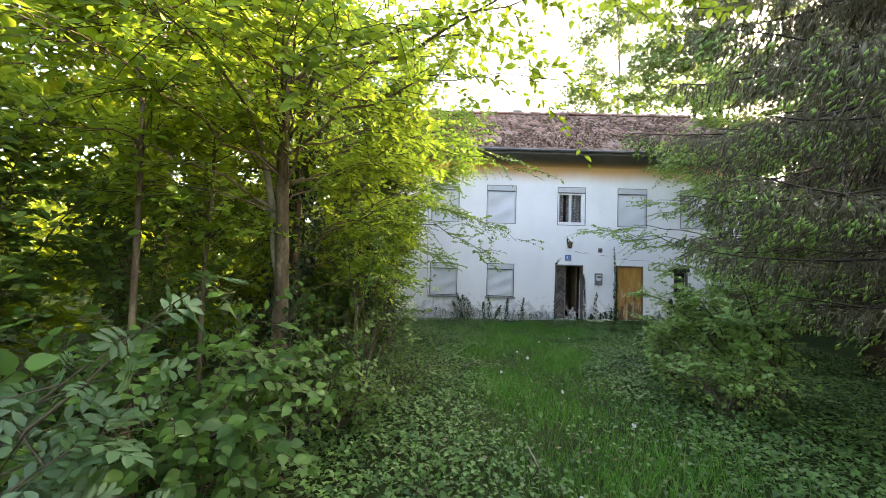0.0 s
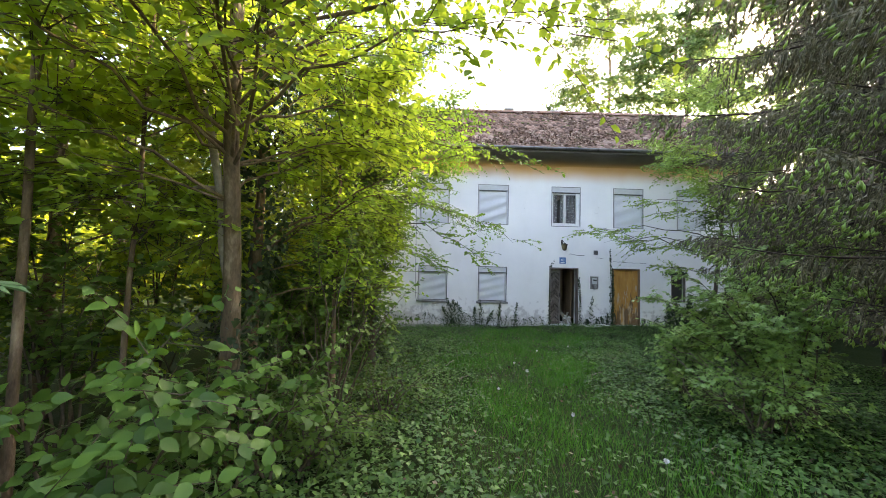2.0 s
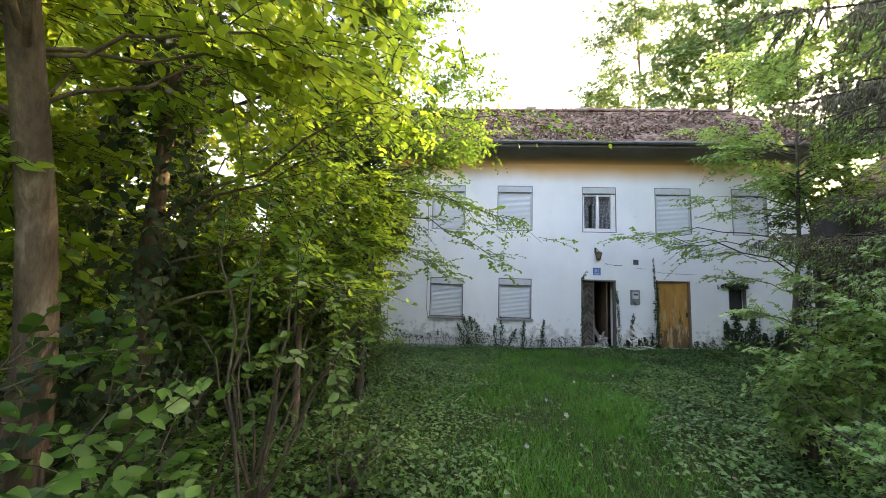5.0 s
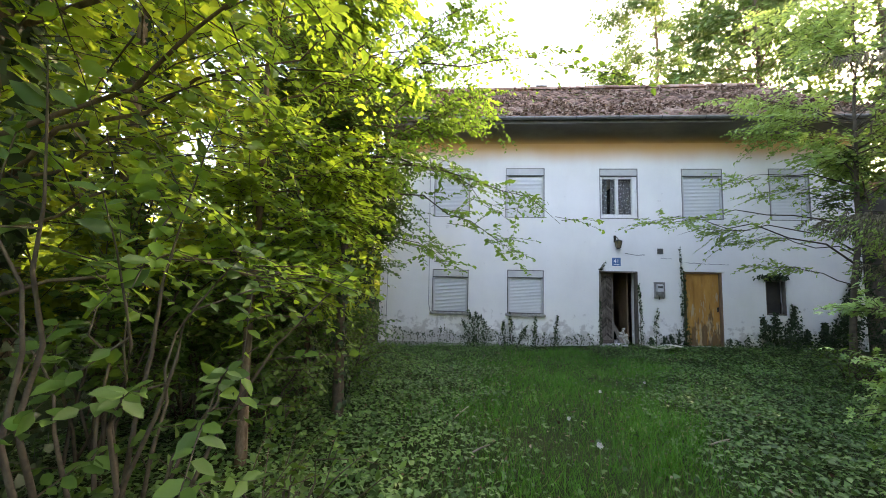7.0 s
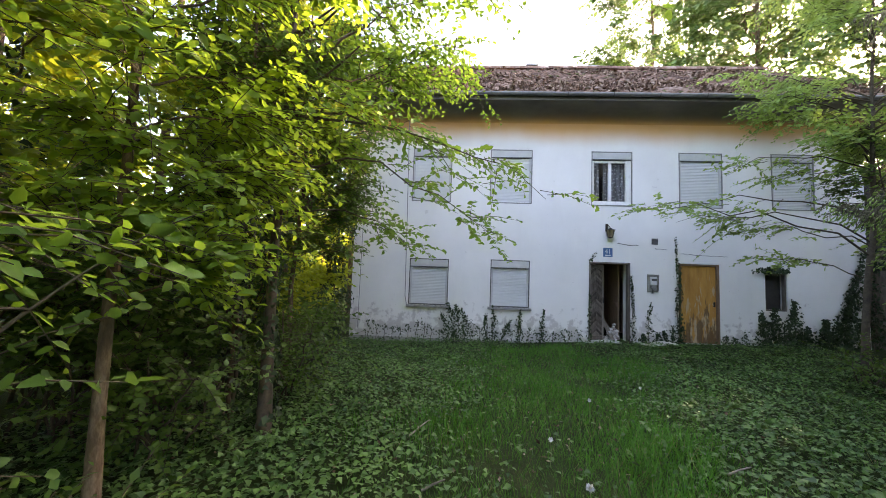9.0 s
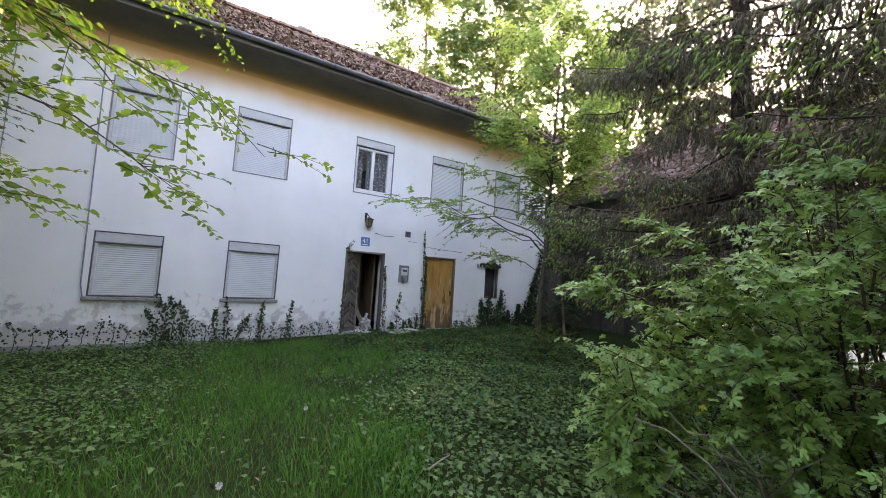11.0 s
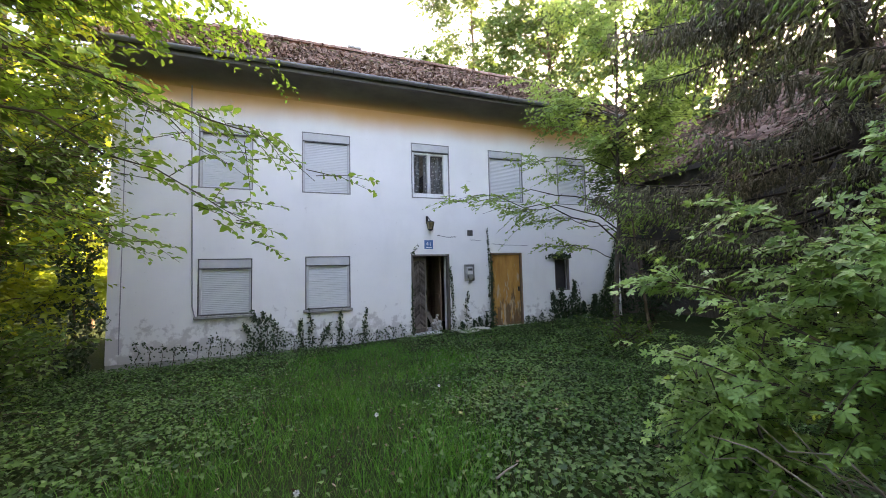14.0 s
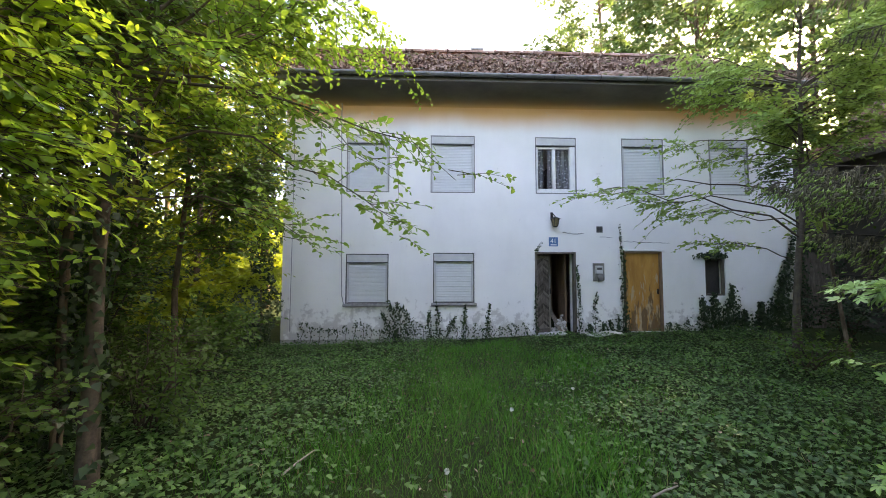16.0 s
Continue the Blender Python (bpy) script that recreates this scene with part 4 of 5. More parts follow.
lettering("41", 0.15, (4.957, -0.0165, 2.245), M_WHITE, t)
part("caption_bar", boxes((4.885, 5.03, -0.0165, -0.0135, 2.19, 2.212)), M_WHITE, t)
t = thing("vent", (6.097, 0, 2.583), "small square dark vent in the wall", "vent")
part("vent_frame", boxes((6.02, 6.035, -0.012, -0.002, 2.505, 2.655), (6.155, 6.17, -0.012, -0.002, 2.505, 2.655), (6.035, 6.155, -0.012, -0.002, 2.505, 2.52), (6.035, 6.155, -0.012, -0.002, 2.64, 2.655)), M_RIM, t)
part("vent_back", boxes((6.035, 6.155, -0.006, -0.002, 2.52, 2.64)), M_IRON, t)
for k in range(4):
    part("slat", box(bmesh.new(), 6.036, 6.154, -0.012, -0.007, -0.012, 0.012, 0.0, pose(0, 0, 2.535 + k * 0.03, 0)), M_RIM, t)
t = thing("meter_box", (6.034, -0.02, 1.54), "dark metal meter box with a round dial", "meter box")
part("tray", boxes((5.905, 6.165, -0.028, -0.002, 1.33, 1.76), (5.905, 5.93, -0.07, -0.028, 1.36, 1.76), (6.14, 6.165, -0.07, -0.028, 1.36, 1.76), (5.93, 6.14, -0.07, -0.028, 1.735, 1.76), bevel=0.004), M_SILL, t)
part("body", boxes((5.95, 6.12, -0.095, -0.029, 1.50, 1.70), bevel=0.015), M_BOX, t, "pale grey body")
bm = bmesh.new()
bmesh.ops.create_cone(bm, cap_ends=True, segments=20, radius1=0.062, radius2=0.055, depth=0.05, matrix=pose(6.035, -0.085, 1.44, 90))
part("dial", bm, M_SILL, t)
part("dial_window", boxes((5.975, 6.095, -0.099, -0.0955, 1.60, 1.655)), M_RIM, t)
part("cable_stub", tube_mesh("cable_stub", [(np.array([(6.03, -0.03, 1.40), (6.03, -0.035, 1.30)]), np.full(2, 0.012))], 6), M_RIM, t)
t = thing("cable", (-0.09, -0.01, 0.78), "grey cable running down the facade", "cable")
part("run", tube_mesh("run", [(np.array([(-0.16, -0.012, 6.1), (-0.155, -0.012, 5.0), (-0.12, -0.013, 3.2), (-0.10, -0.012, 1.9), (-0.085, -0.012, 1.0), (-0.04, -0.013, 0.79)]), np.full(6, 0.011))], 6), M_CABLE, t)
t = thing("cable", (X0 + 0.20, -0.01, 0.2), "thin grey cable beside the house corner", "cable")
part("run", tube_mesh("run", [(np.array([(X0 + 0.19, -0.012, 6.1), (X0 + 0.20, -0.013, 3.0), (X0 + 0.19, -0.012, 0.15)]), np.full(3, 0.008))], 5), M_CABLE, t)


def crack(pts, w):
    bm = bmesh.new()
    r = np.random.default_rng(len(pts) + int(pts[0][0] * 10))
    prev = None
    x = np.linspace(pts[0][0], pts[-1][0], 24)
    z = np.interp(x, [p[0] for p in pts], [p[1] for p in pts]) + r.normal(0, 0.006, 24)
    h = w * r.uniform(0.35, 1.0, 24)
    h[0] = h[-1] = 0.001
    for a, b, c in zip(x, z, h):
        now = (bm.verts.new((a, -0.004, b)), bm.verts.new((a, -0.004, b + c)), bm.verts.new((a, 0.003, b + c)), bm.verts.new((a, 0.003, b)))
        if prev:
            for k in range(4):
                bm.faces.new([prev[k], now[k], now[(k + 1) % 4], prev[(k + 1) % 4]])
        prev = now
    part("crack", bm, M_RIM, house, "dark crack in the plaster")


crack([(5.18, 2.50), (5.5, 2.46), (5.72, 2.47)], 0.022)
crack([(6.1, 2.39), (6.4, 2.38)], 0.012)
crack([(6.68, 2.29), (7.2, 2.26), (7.85, 2.25)], 0.014)
t = thing("fallen_board", (6.0, -0.35, 0.03), "pale dirty sheet lying by the house foot", "board")
bm = bmesh.new()
bmesh.ops.create_grid(bm, x_segments=10, y_segments=4, size=0.5)
for v in bm.verts:
    v.co = Vector((6.0 + v.co.x * 0.95, -0.30 + v.co.y * 0.42, float(ground_z(6.0, -0.3)) + 0.055 + 0.03 * math.sin(v.co.x * 7) + 0.015 * math.cos(v.co.y * 9)))
bmesh.ops.solidify(bm, geom=bm.faces[:], thickness=0.015)
part("sheet", bm, M_SHEET, t)
t = thing("twig", (1.9, EAVE_Y, EAVE_Z), "dead twig lying across the gutter", "twig")
part("stick", tube_mesh("stick", [(np.array([(1.55, EAVE_Y + 0.15, EAVE_Z + 0.16), (1.8, EAVE_Y - 0.10, EAVE_Z + 0.05), (2.05, EAVE_Y - 0.22, EAVE_Z - 0.22)]), np.array([0.010, 0.008, 0.004]))], 5), M_DEADTWIG, t)

# ---- outbuilding beside the house ----
barn = thing("barn", (12.6, -3, 0), "old outbuilding with whitewashed wall and red-brown tiled roof", "barn", kind="structure")
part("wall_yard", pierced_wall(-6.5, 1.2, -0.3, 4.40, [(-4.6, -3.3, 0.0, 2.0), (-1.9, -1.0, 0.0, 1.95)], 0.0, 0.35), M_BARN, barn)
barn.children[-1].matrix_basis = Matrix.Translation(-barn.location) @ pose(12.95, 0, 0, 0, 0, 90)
part("wall_end", boxes((12.951, 19.0, -6.5, -6.15, -0.3, 4.40), (12.951, 19.0, 0.85, 1.2, -0.3, 4.40), (18.65, 19.0, -6.15, 0.85, -0.3, 4.40)), M_PLASTER, barn)
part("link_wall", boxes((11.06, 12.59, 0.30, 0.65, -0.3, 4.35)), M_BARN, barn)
part("link_door", boxes((11.35, 12.25, 0.24, 0.296, 0.1, 2.05), bevel=0.006), M_OLDWOOD, barn, "grey board door")
part("door", boxes((12.78, 12.84, -1.9, -1.0, 0.05, 1.95), bevel=0.005), M_OLDWOOD, barn, "grey board door")
# dark sheet in place of the barn's unlit inside
part("dark_lining", boxes((13.6, 13.7, -6.1, 0.8, 0.0, 4.35)), M_DARK, barn)


def barn_roof():
    r = np.random.default_rng(21)
    bm = bmesh.new()
    prof = [(12.25, 4.45), (15.8, 7.21), (19.35, 4.45), (19.3, 4.30), (15.8, 7.03), (12.3, 4.30)]
    a, b = [bm.verts.new((x, -6.8, z)) for x, z in prof], [bm.verts.new((x, 1.5, z)) for x, z in prof]
    bm.faces.new(a)
    bm.faces.new(b[::-1])
    for i in range(6):
        bm.faces.new([a[i], b[i], b[(i + 1) % 6], a[(i + 1) % 6]])
    rf = part("roof", bm, M_SOFFIT, barn)
    tv, tf = tile_arrays(0.25, 0.40)
    ang = math.atan2(2.76, 3.55)
    vs, fs = [], []
    for j in range(13):
        for i in range(35):
            u = j * 0.34
            m = np.array(pose(12.25 + u * math.cos(ang), -6.7 + i * 0.235, 4.46 + u * math.sin(ang), 0, 0, -90) @ pose(0, 0, 0, math.degrees(ang) - 1 + r.normal(0, 1), r.normal(0, 1), r.normal(0, 1)))
            fs.append(tf + len(vs) * len(tv))
            vs.append(tv @ m[:3, :3].T + m[:3, 3])
    part("roof_tiles", np_mesh("roof_tiles", np.concatenate(vs), np.concatenate(fs)), M_TILE, barn, "red-brown clay tiles", kind="stuff")
    n = 2500
    u, y = r.random(n) * 4.4, r.uniform(-6.7, 1.4, n)
    pos = np.stack([12.25 + u * math.cos(ang), y, 4.52 + u * math.sin(ang) + r.uniform(0, 0.03, n)], 1)
    part("leaf_litter", leaf_mesh("leaf_litter", pos, r.normal(0, 1, (n, 3)), np.array([-0.6, 0, 0.8]) + r.normal(0, 0.4, (n, 3)), r.uniform(0.05, 0.11, n), "kite"), M_LITTER, barn, "dry leaves", kind="stuff")


barn_roof()

# ---- trees and shrubs ----
FRESH = "slender young tree with fresh yellow-green leaves"
first = tree("tree", "grey-barked tree with pale green leaves beside the path", (-0.90, -9.6), 8.5, 0.082, (-0.95, -10.0, 4.8), (2.1, 2.3, 3.0), 46, 1150, 0.088, M_LEAF_BACKLIT, 101,
     trunk=[(-0.92, -9.56, 0.0), (-0.90, -9.61, 0.8), (-0.89, -9.64, 1.36), (-0.86, -9.73, 1.9), (-0.80, -9.95, 2.8), (-0.76, -10.05, 4.0), (-0.70, -10.1, 5.5), (-0.60, -10.1, 7.0), (-0.5, -10.1, 8.5)],
     ends=[(1.55, -10.5, 3.35), (2.1, -10.6, 3.9), (1.2, -10.2, 3.9), (2.7, -10.4, 4.1), (0.5, -10.9, 3.6), (-0.3, -11.6, 3.5), (0.3, -9.2, 3.6), (-1.0, -10.05, 3.1), (-1.25, -10.1, 4.2)], low=0.26, twig=0.6)
part("limb", tube_mesh("limb", [(np.array([(-0.90, -9.66, 1.55), (-0.96, -9.70, 1.95), (-0.97, -9.74, 2.33), (-1.14, -9.75, 3.1), (-1.32, -9.75, 3.58), (-1.55, -9.85, 4.6)]), np.array([0.036, 0.036, 0.034, 0.030, 0.026, 0.012])),
                                (np.array([(-0.98, -9.74, 2.42), (-1.25, -9.6, 2.46), (-1.65, -9.5, 2.40), (-2.0, -9.4, 2.5)]), np.array([0.020, 0.016, 0.012, 0.006]))], 7), M_DEADTWIG, first, "pale bare curved limb")
tree("tree", "ivy-clad leaning tree behind the path edge", (-1.15, -8.85), 6.5, 0.06, (-0.1, -8.6, 4.2), (1.3, 1.3, 2.0), 20, 420, 0.07, M_LEAF_FRESH, 102, ends=[(0.35, -8.5, 1.6), (0.0, -8.9, 1.9), (0.1, -8.2, 3.4), (0.25, -9.1, 3.7)], low=0.12)
tree("tree", "thin stem with sparse light leaves", (-1.76, -10.4), 6.0, 0.028, (-1.7, -10.4, 4.4), (1.1, 1.1, 1.6), 16, 420, 0.08, M_LEAF_BACKLIT, 103, low=0.3)
tree("tree", "thin stem with sparse light leaves", (-1.5, -9.95), 5.0, 0.022, (-1.6, -9.9, 3.2), (0.9, 0.9, 1.4), 14, 360, 0.08, M_LEAF_BACKLIT, 104, low=0.2)
tree("tree", "forked small tree reaching over the yard", (-0.45, -6.05), 7.5, 0.052, (-0.3, -5.3, 4.9), (1.9, 2.2, 1.9), 34, 1200, 0.078, M_LEAF_BRANCH, 105,
     trunk=[(-0.36, -6.08, 0.0), (-0.38, -6.06, 0.9), (-0.40, -6.04, 1.7), (-0.38, -6.02, 2.4), (-0.45, -5.9, 3.4), (-0.5, -5.7, 5.0), (-0.5, -5.5, 7.4)],
     ends=[(2.22, -5.5, 2.38), (1.65, -5.2, 2.05), (1.5, -5.0, 2.6), (0.7, -5.1, 1.9), (1.68, -2.7, 4.66), (1.1, -3.2, 4.9), (2.0, -7.0, 3.55), (0.9, -4.2, 4.3), (0.4, -6.2, 3.0)], low=0.28, dense=0.85, bark=M_TWIG, fall=0.42)
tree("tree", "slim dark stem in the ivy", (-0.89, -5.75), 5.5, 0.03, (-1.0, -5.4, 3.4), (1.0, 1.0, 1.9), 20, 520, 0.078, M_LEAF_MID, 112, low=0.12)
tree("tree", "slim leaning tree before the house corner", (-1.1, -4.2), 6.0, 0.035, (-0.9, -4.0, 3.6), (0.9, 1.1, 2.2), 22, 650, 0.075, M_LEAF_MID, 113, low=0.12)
tree("tree", "slim leaning tree before the house corner", (-0.7, -7.3), 6.0, 0.035, (-0.5, -7.2, 3.6), (0.9, 0.9, 2.3), 24, 800, 0.08, M_LEAF_FRESH, 114, low=0.12)
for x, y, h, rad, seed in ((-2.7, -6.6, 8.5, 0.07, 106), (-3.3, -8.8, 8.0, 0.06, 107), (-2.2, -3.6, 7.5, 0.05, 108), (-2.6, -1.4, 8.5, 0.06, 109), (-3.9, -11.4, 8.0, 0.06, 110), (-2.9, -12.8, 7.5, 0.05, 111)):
    tree("tree", FRESH, (x, y), h, rad, (x + 0.2, y, h * 0.52), (1.7, 1.7, h * 0.47), 34, 1150, 0.11, M_LEAF_BACKLIT if y < -7 else M_LEAF_GOLD, seed, "kite", group="young trees of the thicket", low=0.08, sticks=False)
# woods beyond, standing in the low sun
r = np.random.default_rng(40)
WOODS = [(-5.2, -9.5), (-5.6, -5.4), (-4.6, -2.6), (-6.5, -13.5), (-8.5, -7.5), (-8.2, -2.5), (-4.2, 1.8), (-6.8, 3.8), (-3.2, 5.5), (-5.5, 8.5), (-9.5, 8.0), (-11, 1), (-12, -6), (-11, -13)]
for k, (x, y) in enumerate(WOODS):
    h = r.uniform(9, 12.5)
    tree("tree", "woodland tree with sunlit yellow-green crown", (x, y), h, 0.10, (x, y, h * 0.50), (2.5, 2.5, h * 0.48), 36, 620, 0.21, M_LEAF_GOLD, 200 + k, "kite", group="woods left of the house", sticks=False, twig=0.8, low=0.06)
# The tree at (21.5, 2.6) is added only to keep sun off the yard.
FAR = [(12.9, 5.5, 19.0), (16.5, 4.5, 18.0), (10.8, 9.5, 21.0), (18.0, 0.5, 16.5), (21.5, -6, 12), (19, -12, 12), (14.5, -12.5, 12), (13.5, -9, 10.5), (9, -15, 11), (3.5, -19, 11), (-2.5, -18.5, 11), (-7, -18, 11), (21.5, 2.6, 16.5), (22, 8, 14), (4.5, 16, 8.5), (-2, 15, 9)]
for k, (x, y, h) in enumerate(FAR):
    tree("tree", "tall pale green tree beyond the yard", (x, y), h, 0.14, (x, y, h * (0.54 if h > 16 else 0.60)), ((3.9, 3.9, h * 0.43) if h > 16 else (2.8, 2.8, h * 0.42)), (110 if h > 16 else 34), (2300 if h > 16 else 320 if y < -11 else 600), (0.235 if h > 16 else 0.21), M_LEAF_FAR, 300 + k, "kite", group="trees round the yard", sticks=False, twig=1.1 if h > 16 else 0.85, low=0.2)
# a belt of far woods that closes the horizon
r = np.random.default_rng(41)
n = 48000
a = np.r_[r.uniform(0, 2 * np.pi, 30000), r.uniform(0.55 * np.pi, 1.2 * np.pi, 18000)]
q = 21 + 13 * r.random(n)
x, y = 3 + q * np.cos(a), -3 + q * np.sin(a)
top = 6.0 + 3.5 * np.array([noise.noise((u * 0.22, v * 0.22, 9.0)) for u, v in zip(x, y)]) - 1.5 * (y > 10)
z = top * r.random(n) ** 0.8
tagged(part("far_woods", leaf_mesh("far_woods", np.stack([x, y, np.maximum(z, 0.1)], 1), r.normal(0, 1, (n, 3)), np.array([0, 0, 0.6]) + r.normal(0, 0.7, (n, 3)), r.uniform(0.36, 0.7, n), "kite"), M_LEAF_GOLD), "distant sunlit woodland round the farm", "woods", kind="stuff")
tree("tree", "small tree in front of the facade with outstretched leafy branches", (8.0, -2.86), 8.0, 0.05, (9.0, -2.2, 6.3), (2.5, 1.7, 2.6), 52, 1500, 0.096, M_LEAF_PALE, 120, lean=(1.0, 0.4),
     ends=[(4.95, -1.8, 3.06), (5.35, -1.65, 3.05), (5.5, -2.0, 2.75), (6.6, -1.7, 3.9), (7.3, -2.0, 3.64), (6.6, -1.9, 2.6), (7.57, -2.85, 4.15), (6.9, -2.4, 5.0), (7.7, -3.2, 6.2), (8.9, -2.0, 4.1), (7.4, -1.6, 2.1), (9.6, -1.8, 2.6)], low=0.2, twig=0.62, bark=M_TWIG, dense=0.75)
tree("tree", "slim pale stem beside the barn", (9.33, -2.5), 4.6, 0.03, (9.0, -2.5, 3.6), (1.0, 1.0, 1.0), 12, 200, 0.07, M_LEAF_MID, 121, lean=(-0.7, 0.1))


def shrub(label, x, y, h, rx, ry, sprays, leaf, mat, seed, shape="kite", ends=(), twig=0.42, stems=10, category="shrub", name="shrub", count=12):
    """Several stems fanning out of one foot, leafy to the ground."""
    r = np.random.default_rng(seed)
    bz = float(ground_z(x, y)) - 0.03
    top = thing(name, (x, y, bz + 0.03), label, category)
    lines, roots, ways = [], [], []
    goals = [np.array(e, float) for e in ends]
    while len(goals) < stems + len(ends):
        a, q = r.uniform(0, 2 * np.pi), r.random() ** 0.5
        goals.append(np.array([x + rx * q * math.cos(a), y + ry * q * math.sin(a), bz + h * (0.35 + 0.65 * (1 - 0.7 * q * q) * r.uniform(0.7, 1.05))]))
    for g in goals:
        foot = np.array([x + r.normal(0, 0.12 * rx), y + r.normal(0, 0.12 * ry), bz])
        p = bend(foot, g, 0.12 * np.linalg.norm(g - foot), 8, r, 0.02)
        lines.append((p, np.linspace(0.013, 0.003, 8)))
        m = max(3, sprays // len(goals))
        u = r.uniform(0.12, 1.0, m) ** 0.7
        q = np.stack([np.interp(u, np.linspace(0, 1, 8), p[:, c]) for c in range(3)], 1)
        d = unit((g - foot)[None] * [1, 1, 0.3] + r.normal(0, 0.8, (m, 3)) * [1, 1, 0.5])
        d[-1] = unit(g - p[-2])
        q[-1] = g
        roots.append(q)
        ways.append(d)
    roots, ways = np.concatenate(roots), np.concatenate(ways)
    pos, d, f, s, tw = spray_leaves(r, roots, ways, twig * r.uniform(0.5, 1.2, len(roots)), count, leaf, 0.2, out=0.8 * unit((roots - [x, y, 0]) * [1, 1, 0]))
    keep = pos[:, 2] > bz + 0.05
    part("stem_work", tube_mesh("stem_work", lines, 5), M_TWIG, top, kind="stuff")
    part("twig_work", tube_mesh("twigs", [(t, np.linspace(0.004, 0.0015, 3)) for t in tw], 3), M_TWIG, top, kind="stuff")
    part("foliage", leaf_mesh("foliage", pos[keep], d[keep], f[keep], s[keep], shape), mat, top)
    return top


BROAD = "leafy shrub with broad fresh green leaves at the path edge"
shrub(BROAD, -1.15, -12.15, 1.30, 0.75, 0.6, 150, 0.078, M_LEAF_SHRUB, 400, "round", ends=[(-0.6, -12.2, 1.0)], count=10)
shrub(BROAD, -0.85, -11.0, 1.45, 0.8, 0.7, 210, 0.074, M_LEAF_SHRUB, 401, "round", ends=[(-0.15, -11.0, 0.75), (-0.24, -11.1, 1.25), (-0.43, -10.95, 1.45)], count=10)
shrub(BROAD, -0.55, -9.95, 1.25, 0.65, 0.6, 110, 0.07, M_LEAF_SHRUB, 402, "round", ends=[(-0.44, -10.1, 1.0), (-0.1, -10.0, 1.05)], count=10)
shrub("elder bush with pale green feathered leaves at the path edge", -0.75, -12.45, 1.50, 0.45, 0.4, 56, 0.145, M_LEAF_ELDER, 419, "pinnate", ends=[(-0.16, -12.25, 1.55), (-0.25, -12.35, 1.25), (-0.35, -12.2, 1.45), (-0.22, -12.3, 0.95), (-0.4, -12.4, 1.1)], twig=0.34, stems=6, count=6)
shrub(BROAD, -0.25, -8.95, 2.1, 0.6, 0.6, 30, 0.07, M_LEAF_MID, 403, "oval", ends=[(0.0, -9.4, 1.95), (0.4, -8.5, 1.5)])
shrub("low nettle-like bush between ivy and path", 0.25, -8.45, 0.62, 0.45, 0.5, 70, 0.055, M_LEAF_MID, 404, ends=[(0.52, -8.3, 0.45)])
shrub("low bush with broad leaves over the ivy", -0.2, -9.7, 0.65, 0.5, 0.4, 70, 0.06, M_LEAF_MID, 405)
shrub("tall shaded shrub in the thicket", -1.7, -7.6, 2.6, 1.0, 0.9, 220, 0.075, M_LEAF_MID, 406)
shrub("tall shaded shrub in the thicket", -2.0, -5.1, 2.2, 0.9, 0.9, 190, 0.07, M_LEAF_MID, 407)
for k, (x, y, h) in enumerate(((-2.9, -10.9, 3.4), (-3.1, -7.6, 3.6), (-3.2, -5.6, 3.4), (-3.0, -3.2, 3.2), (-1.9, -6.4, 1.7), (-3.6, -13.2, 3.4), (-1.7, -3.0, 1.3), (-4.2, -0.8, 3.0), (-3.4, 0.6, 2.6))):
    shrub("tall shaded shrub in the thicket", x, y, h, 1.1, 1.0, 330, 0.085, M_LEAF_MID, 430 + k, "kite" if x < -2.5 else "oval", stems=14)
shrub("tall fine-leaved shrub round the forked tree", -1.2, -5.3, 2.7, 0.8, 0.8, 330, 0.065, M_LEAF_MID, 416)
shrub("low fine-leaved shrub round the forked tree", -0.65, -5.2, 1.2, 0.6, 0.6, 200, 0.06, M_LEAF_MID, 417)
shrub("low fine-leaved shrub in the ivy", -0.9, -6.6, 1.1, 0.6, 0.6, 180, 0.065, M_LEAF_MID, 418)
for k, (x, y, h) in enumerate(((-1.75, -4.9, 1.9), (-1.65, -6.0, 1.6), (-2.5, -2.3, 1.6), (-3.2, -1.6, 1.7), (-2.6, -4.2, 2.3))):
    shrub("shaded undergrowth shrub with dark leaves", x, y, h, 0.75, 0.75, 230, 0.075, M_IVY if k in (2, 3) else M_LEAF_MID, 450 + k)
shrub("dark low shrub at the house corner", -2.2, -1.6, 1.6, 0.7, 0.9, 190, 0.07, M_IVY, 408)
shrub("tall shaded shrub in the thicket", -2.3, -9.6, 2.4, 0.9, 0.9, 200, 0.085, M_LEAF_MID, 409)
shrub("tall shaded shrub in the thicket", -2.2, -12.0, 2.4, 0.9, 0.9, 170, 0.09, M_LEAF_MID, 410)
shrub("shaded undergrowth shrub with dark leaves", -1.4, -4.3, 1.0, 0.6, 0.8, 120, 0.06, M_LEAF_MID, 411)
shrub("dense bramble shrub with bright green five-fingered leaves beside the grass", 5.10, -8.25, 2.05, 1.05, 0.90, 900, 0.066, M_LEAF_ROSE, 412, "five",
      ends=[(3.89, -7.42, 1.5), (3.87, -7.5, 1.15), (4.42, -7.74, 1.3), (4.50, -8.17, 2.25), (4.42, -8.07, 2.0), (4.17, -8.1, 1.6), (4.22, -7.7, 1.6), (4.12, -7.64, 1.85), (4.42, -7.9, 1.4), (3.97, -8.4, 0.7), (5.65, -8.3, 2.6)], stems=18, twig=0.27, count=9)
shrub("narrow bramble clump with five-fingered leaves at the grass edge", 4.30, -7.50, 1.35, 0.30, 0.30, 330, 0.064, M_LEAF_ROSE, 420, "five", ends=[(4.02, -7.45, 0.6), (4.0, -7.55, 0.95)], stems=9, twig=0.22, count=8)
